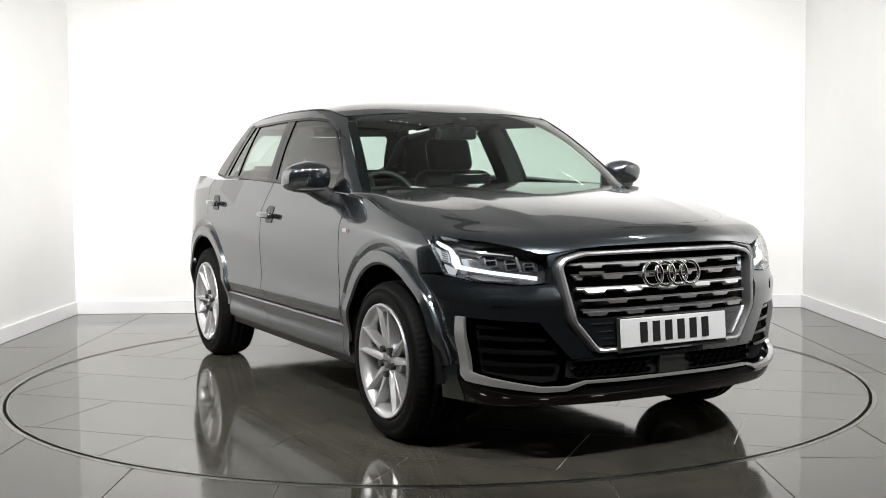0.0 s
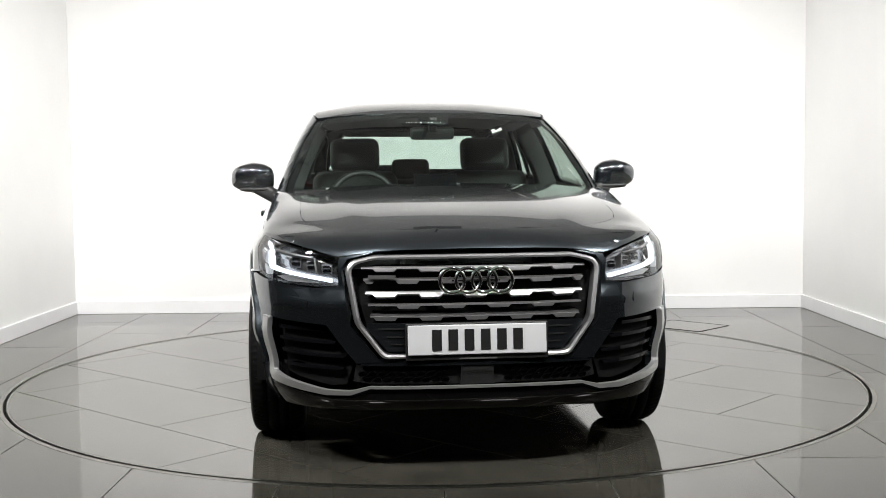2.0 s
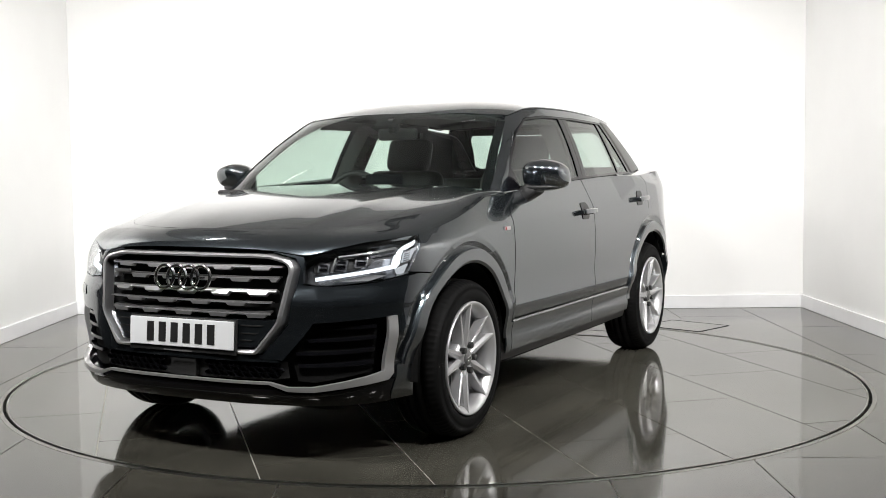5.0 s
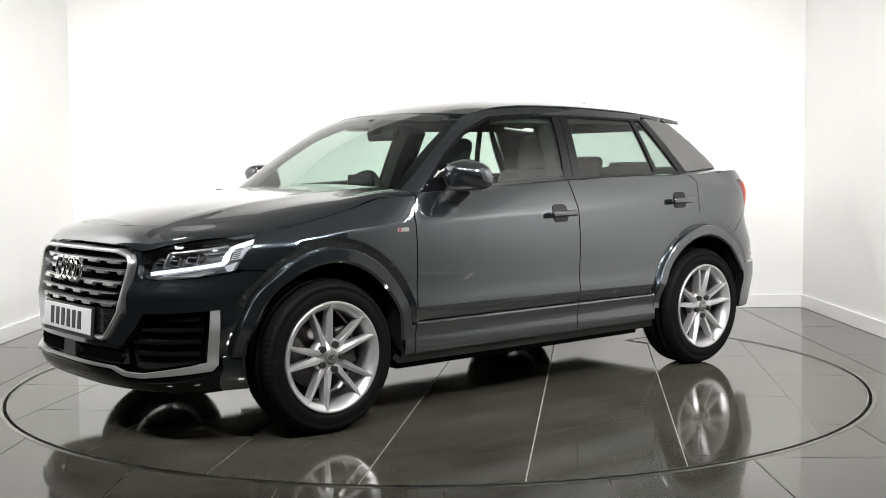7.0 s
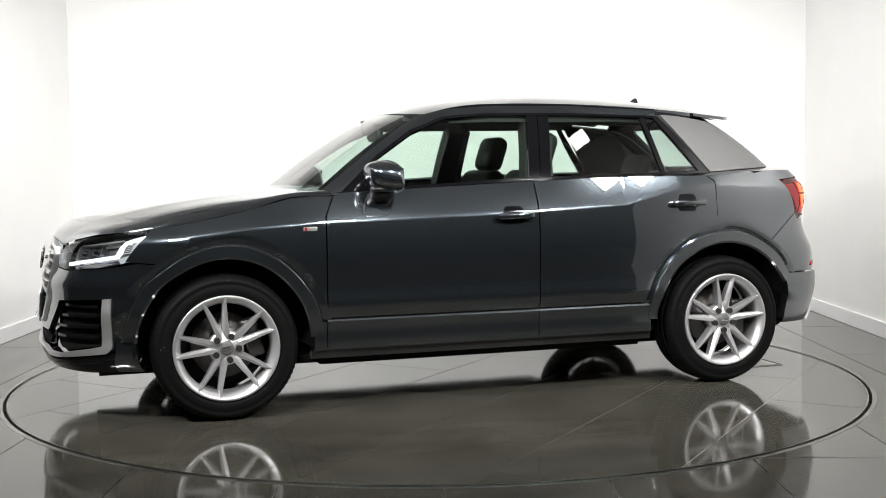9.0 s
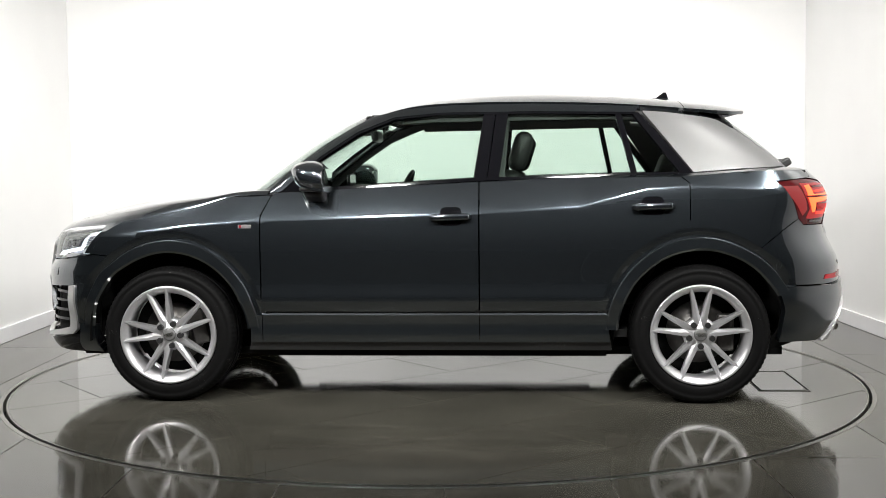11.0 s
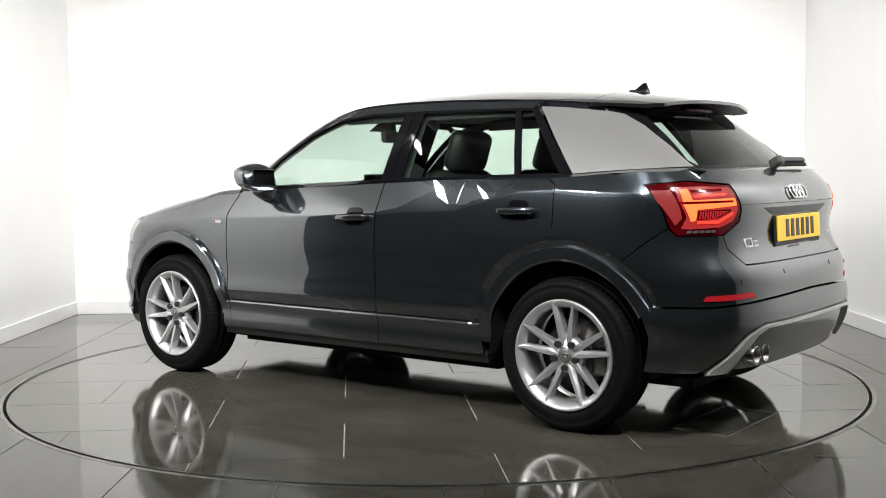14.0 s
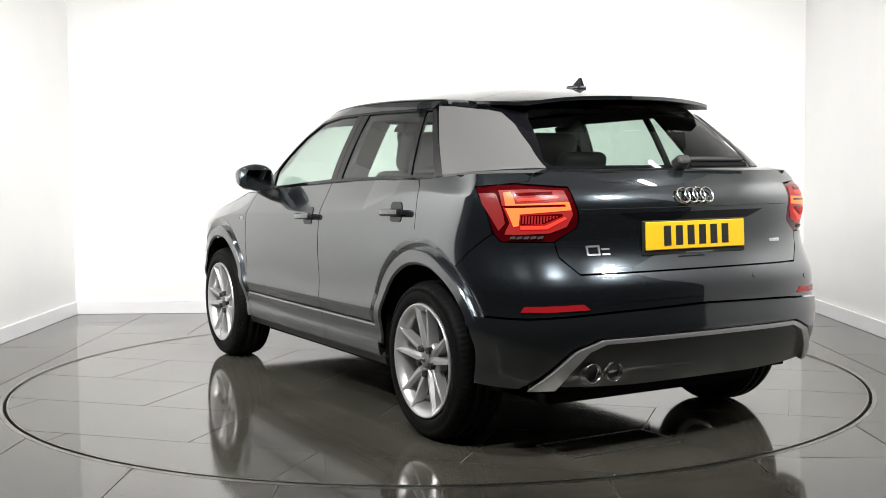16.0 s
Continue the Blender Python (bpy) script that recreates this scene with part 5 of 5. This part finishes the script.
for q_ in (1, -1):
    v_, f_ = blob(0.105, 0.106, 0.083, 0.62)
    v_ = [(x * (0.80 + 0.8 * (0.108 - abs(y)) ) + 0.02 * z / 0.07 - 0.25 * max(0, y * 1.0) ** 1.2, q_ * y, (z if z > 0 else z * 0.85) * (1 - 1.6 * max(0, x)) * (1.0 - 2.2 * max(0, y)) + 0.08 * min(0, y)) for x, y, z in v_]
    mir_ = data_part("door_mirror", [(max(x, -0.074), y, z) for x, y, z in v_], f_ if q_ > 0 else [t[::-1] for t in f_], PAINT, car, "dark grey door mirror")
    mir_.matrix_local = pose(0.555, q_ * 0.918, 1.10, 0, 0, q_ * -6)
    v_, f_ = blob(0.070, 0.085, 0.014, 0.7)
    base_ = data_part("mirror_base", [(x, q_ * y, z) for x, y, z in v_], f_ if q_ > 0 else [t[::-1] for t in f_], BLACK, mir_)
    base_.matrix_local = pose(-0.004, q_ * -0.02, -0.052)
    arm_ = part("mirror_arm", box(-0.05, 0.05, -0.085, 0.055, -0.045, 0.026, 0.02, 3), BLACK, mir_, "", True)
    arm_.matrix_local = pose(0.01, q_ * -0.085, -0.065, q_ * 30, 0, 0)
    mg_ = part("mirror_glass", box(-0.0765, -0.0735, -0.075, 0.060, -0.038, 0.046, 0.0012), MIRROR, mir_, "mirror glass")
    for x_, z_ in ((-0.105, 0.908), (-1.069, 0.952)):
        p_ = lower(sx(x_), z_)
        # no hollow here: a raised black patch gives the cup's shade by colour
        cup_ = panel("handle_cup_shade", rounded([(sx(x_) + 0.052, z_ - 0.030), (sx(x_) + 0.040, z_ - 0.042), (sx(x_) - 0.040, z_ - 0.042), (sx(x_) - 0.052, z_ - 0.030), (sx(x_) - 0.052, z_ + 0.030), (sx(x_) - 0.036, z_ + 0.046), (sx(x_) + 0.036, z_ + 0.046), (sx(x_) + 0.052, z_ + 0.030)], 0.014), lower, BLACKGLOSS, car, 0.02, 0.003, 0.003, False)
        if q_ < 0:
            cup_.data.transform(Matrix.Diagonal((1, -1, 1, 1)))
            cup_.data.flip_normals()
        h_ = part("door_handle", box(-0.092, 0.092, -0.013, 0.013, -0.016, 0.016, 0.011, 3), PAINT, car, "dark grey door handle", True)
        h_.matrix_local = pose(x_, q_ * (p_[1] + 0.030), z_, 0, 1.5, 0)
        for e_ in (-0.085, 0.085):
            part("handle_foot", box(e_ - 0.014, e_ + 0.014, -0.045, 0.0, -0.011, 0.011, 0.005), PAINT, h_).scale = (1, q_, 1)
    bx_ = lower(sx(0.905), 0.868)
    bd_ = part("wing_badge", box(-0.032, 0.032, -0.002, 0.002, -0.009, 0.009, 0.001), FRAME, car, "small chrome wing badge with red block")
    bd_.matrix_local = pose(0.905, q_ * (bx_[1] + 0.002), 0.868)
    part("badge_block", box(0.016, 0.025, -0.003, 0.003, -0.007, 0.007), REFLECTOR, bd_, "red block")
# aerial
aerial = part("aerial", box(-1.25, -1.15, -0.024, 0.024, 1.492, 1.515, 0.008), PAINT, car, "small roof aerial fin")
bm_ = bmesh.new()
pr_ = [(-1.17, 1.508), (-1.222, 1.546), (-1.236, 1.546), (-1.25, 1.508)]
for y_ in (-0.008, 0.008):
    bm_.faces.new([bm_.verts.new((x, y_ * (0.4 if z > 1.53 else 1), z)) for x, z in pr_])
fs_ = list(bm_.faces)
for i_ in range(4):
    a_, b_ = fs_[0].verts[i_], fs_[0].verts[(i_ + 1) % 4]
    c_, d_ = fs_[1].verts[(i_ + 1) % 4], fs_[1].verts[i_]
    bm_.faces.new((a_, b_, c_, d_))
bmesh.ops.recalc_face_normals(bm_, faces=bm_.faces)
part("aerial_fin", bm_, BLACKGLOSS, aerial)


# ---- the cabin
part("cabin_floor", box(-1.0, 0.85, -0.70, 0.70, 0.30, 0.34), CLOTH, car)
part("dashboard", merged(box(0.42, 0.80, -0.68, 0.68, 0.72, 1.0, 0.06, 3), box(0.52, 0.98, -0.66, 0.66, 0.86, 1.005, 0.03, 2)), DASH, car, "soft black dashboard", True)
part("instrument_hood", box(0.40, 0.60, -0.56, -0.18, 0.96, 1.055, 0.04, 3), DASH, car, "", True)
part("centre_screen", box(0.50, 0.515, -0.11, 0.11, 1.0, 1.115, 0.006), BLACKGLOSS, car, "black centre screen")
part("centre_console", box(-0.25, 0.45, -0.11, 0.11, 0.34, 0.66, 0.04), DASH, car)
wheel_ = ring_part("steering_wheel", (0, 0, 0), 0.175, 0.016, car, BLACK)
wheel_.matrix_local = pose(0.27, -0.36, 0.965, 0, -24, 0)
part("steering_boss", box(-0.03, 0.03, -0.07, 0.07, -0.06, 0.05, 0.02), BLACK, wheel_)
for a_ in (0, 180, 270):
    sp_ = part("steering_spoke", box(-0.010, 0.010, 0.05, 0.17, -0.018, 0.018, 0.006), BLACK, wheel_)
    sp_.matrix_local = pose(0, 0, 0, a_)


def seat_(x, y, width=0.50, back=0.58, lean=-18):
    base = part("front_seat", box(x - 0.28, x + 0.24, y - width / 2, y + width / 2, 0.42, 0.60, 0.07, 3), CLOTH, car, "black leather front seat", True)
    b = part("backrest", box(-0.07, 0.07, -width / 2, width / 2, 0.0, back, 0.065, 3), CLOTH, base, "", True)
    b.matrix_local = pose(x - 0.24, y, 0.54, 0, lean, 0)
    for y0 in (-width / 2, width / 2 - 0.09):
        part("bolster", box(0.0, 0.12, y0, y0 + 0.09, 0.08, back - 0.14, 0.04, 3), CLOTH, b, "", True)
    h = part("head_restraint", box(-0.05, 0.05, -0.145, 0.145, back - 0.005, back + 0.205, 0.048, 3), CLOTH, b, "", True)
    for q in (-0.06, 0.06):
        part("restraint_rod", cyl(0.006, 0.006, 0.10, pose(0, q, back + 0.01), 10), CHROME, b)


seat_(0.02, 0.385, back=0.62)
seat_(0.0, -0.385, back=0.62)
rs_ = part("rear_seat", box(-1.05, -0.55, -0.64, 0.64, 0.45, 0.62, 0.06, 3), CLOTH, car, "black leather rear bench", True)
rb_ = part("bench_backrest", box(-0.06, 0.06, -0.62, 0.62, 0, 0.56, 0.05, 3), CLOTH, rs_, "", True)
rb_.matrix_local = pose(-1.02, 0, 0.55, 0, -20, 0)
for y_ in (-0.40, 0.0, 0.40):
    part("head_restraint", box(-0.04, 0.04, -0.125, 0.125, 0.55, 0.70 if y_ else 0.67, 0.035, 3), CLOTH, rb_, "", True)
part("parcel_shelf", box(-1.72, -1.22, -0.58, 0.58, 1.02, 1.045, 0.01), CLOTH, car)
ri = [(0.34, 0.0), (0.33, 0.25), (0.26, 0.48), (0.18, 0.58), (-0.1, 0.61), (-0.9, 0.60), (-1.25, 0.55), (-1.5, 0.48), (-1.52, 0.0)]
panel("headlining", ri[:-1] + [(a, -b) for a, b in ri[-2:0:-1]], roof, LINING, car, 0.07, -0.03, 0.0, False)
for nm_, po_ in (("inner_front_pillar", [(0.82, 1.03), (0.735, 1.03), (0.54, 1.20), (0.36, 1.32), (0.17, 1.395), (0.10, 1.45), (0.2, 1.43), (0.32, 1.40), (0.42, 1.325), (0.60, 1.21)]),
                 ("inner_centre_pillar", [(-0.26, 1.42), (-0.39, 1.42), (-0.36, 1.04), (-0.20, 1.04)]),
                 ("inner_rear_pillar", [(-1.04, 1.42), (-1.40, 1.36), (-1.64, 1.10), (-1.29, 1.06)]),
                 ("inner_roof_rail", [(0.15, 1.385), (-1.1, 1.395), (-1.1, 1.44), (0.15, 1.44)]),
                 ("door_card", [(0.74, 0.99), (0.70, 1.035), (-0.22, 1.075), (-1.2, 1.09), (-1.2, 1.0)])):
    panel(nm_, po_, green_side, DASH, car, 0.06, -0.03, 0.09 if nm_ == "inner_centre_pillar" else 0.0)
rm_ = part("rear_view_mirror", box(-0.02, 0.02, -0.115, 0.115, -0.032, 0.032, 0.016, 3), BLACK, car, "black rear view mirror", True)
rm_.matrix_local = pose(0.36, 0.0, 1.325, 0, 8, 0)
part("mirror_stalk", box(0.0, 0.07, -0.02, 0.02, 0.01, 0.09, 0.01), BLACK, rm_)
for q_ in (1, -1):
    wi_ = part("front_wiper", box(-0.010, 0.010, -0.30, 0.30, -0.006, 0.010, 0.004), BLACK, car, "black windscreen wiper")
    wi_.matrix_local = pose(0.965 - 0.0, q_ * 0.30 - 0.1, 1.032, 0, 35, 3)
panel("scuttle", [(0.94, 0.0), (0.90, 0.4), (0.76, 0.735), (0.70, 0.735), (0.74, 0.4), (0.78, 0.0), (0.74, -0.4), (0.70, -0.735), (0.76, -0.735), (0.90, -0.4)], hood, BLACK, car, 0.06, -0.02, 0.0, False)


# ---------------------------------------------------------------- tiles of the turntable and of the floor
def lay_tiles(parent, turn, x_off, span, keep, phase):
    """Tiles 0.6 by 1.2 m in half bond."""
    c, s = math.cos(radians(turn)), math.sin(radians(turn))
    for i in range(-span, span + 1):
        for j in range(-span, span + 1):
            n0, u0 = x_off + 0.6 * i, 1.2 * j + (0.6 if i % 2 else 0.0) + phase
            g = TILE_GAP / 2
            quad = [(u0 + g, n0 + g), (u0 + 1.2 - g, n0 + g), (u0 + 1.2 - g, n0 + 0.6 - g), (u0 + g, n0 + 0.6 - g)]
            poly = [(u * c - n * s, u * s + n * c) for u, n in quad]
            for p in keep(poly):
                if len(p) > 2:
                    part("tile", prism(p, -0.012, 0.0), TILE, parent)


def in_table(poly):
    return [clip_poly(poly, circle_cut)]


lay_tiles(turntable, 42.4, 0.0135, 4, in_table, 0.516)

ground = tagged(part("floor", box(-7.05, 7.05, -11.05, WY, -0.12, -0.075), GROUT), "large polished dark grey floor tiles", "floor", "", "structure")


def outside(poly):
    """What lies outside the surround's circle, in two or more convex pieces."""
    r = TABLE_R + 0.034
    if max(math.hypot(*p) for p in poly) < r:
        return []
    out, n = [], 40
    for k in range(n):
        a0, a1 = 2 * math.pi * k / n, 2 * math.pi * (k + 1) / n
        am = (a0 + a1) / 2
        q = clip_poly(poly, [(math.sin(a0), -math.cos(a0), 0), (-math.sin(a1), math.cos(a1), 0), (-math.cos(am), -math.sin(am), -r * math.cos((a1 - a0) / 2))])
        if len(q) > 2:
            out.append(q)
    return out


def floor_tiles():
    """Each tile is one mesh; those that the ring cuts are joined from slices."""
    for i in range(-12, 12):
        for j in range(-10, 4):
            x0, y0 = 0.031 + 0.6 * i, 1.2 * j - 0.72 + (0.6 if i % 2 else 0.0)
            x1, y1 = x0 + 0.6, y0 + 1.2
            x0, x1, y0, y1 = max(x0, -7.0), min(x1, 7.0), max(y0, -11.0), min(y1, WY)
            if x1 - x0 < 0.05 or y1 - y0 < 0.05:
                continue
            g = TILE_GAP / 2
            quad = [(x0 + g, y0 + g), (x1 - g, y0 + g), (x1 - g, y1 - g), (x0 + g, y1 - g)]
            near = math.hypot(0 if x0 < 0 < x1 else min(abs(x0), abs(x1)), 0 if y0 < 0 < y1 else min(abs(y0), abs(y1)))
            if near > TABLE_R + 0.04:
                part("tile", prism(quad, -0.014, 0.0), TILE, ground)
                continue
            pieces = outside(quad)
            if pieces:
                bm = bmesh.new()
                for p in pieces:
                    bm.faces.new([bm.verts.new((x, y, 0.0)) for x, y in p])
                bmesh.ops.remove_doubles(bm, verts=bm.verts[:], dist=1e-5)
                part("tile", bm, TILE, ground)


floor_tiles()
v_, f_ = lathe([(TABLE_R + 0.034, -0.012), (9.5, -0.012)], 120)
tagged(data_part("floor_grout", [(x, -z, y) for x, y, z in v_], f_, GROUT, None, "light grout bed under the floor tiles", False), "", "floor", "", "structure")

# access cover in the turntable
cover = part("access_cover", box(-1.912, -1.682, -0.051, 0.469, 0.0, 0.0022), TILE, turntable, "tiled access cover with dark rim")
for a_ in ((-1.922, -1.912, -0.061, 0.479), (-1.682, -1.672, -0.061, 0.479), (-1.912, -1.682, -0.061, -0.051), (-1.912, -1.682, 0.469, 0.479)):
    part("cover_rim", box(*a_, 0.0, 0.003), GAP, cover)
for a_ in ((-1.926, -1.922, -0.065, 0.483), (-1.672, -1.668, -0.065, 0.483), (-1.922, -1.672, -0.065, -0.061), (-1.922, -1.672, 0.479, 0.483)):
    part("cover_frame", box(*a_, 0.0, 0.0032), STEEL, cover, "thin steel frame")

# a second cover, let into the fixed floor behind the turntable
floor_cover = part("floor_cover", box(-0.195, 0.195, -0.23, 0.23, -0.012, 0.0012), TILE)
floor_cover.matrix_world = pose(1.775, 1.79, 0.0005, 0, 0, 46)
tagged(floor_cover, "square tiled service cover let into the floor", "floor cover")
for a_ in ((-0.201, -0.195, -0.236, 0.236), (0.195, 0.201, -0.236, 0.236), (-0.195, 0.195, -0.236, -0.230), (-0.195, 0.195, 0.230, 0.236)):
    part("cover_rim", box(*a_, -0.012, 0.0022), GAP, floor_cover, "thin dark rim")


def motions():
    ax, ay = AXIS
    rows = []
    for t, a in CAR_ROWS:
        c, s = math.cos(radians(a)), math.sin(radians(a))
        rows.append((t, pose(-(c * ax - s * ay), -(s * ax + c * ay), 0.0, 0, 0, a)))
    walk(car, rows)
    walk(turntable, [(t, pose(0, 0, 0, 0, 0, a)) for t, a in CAR_ROWS])


motions()
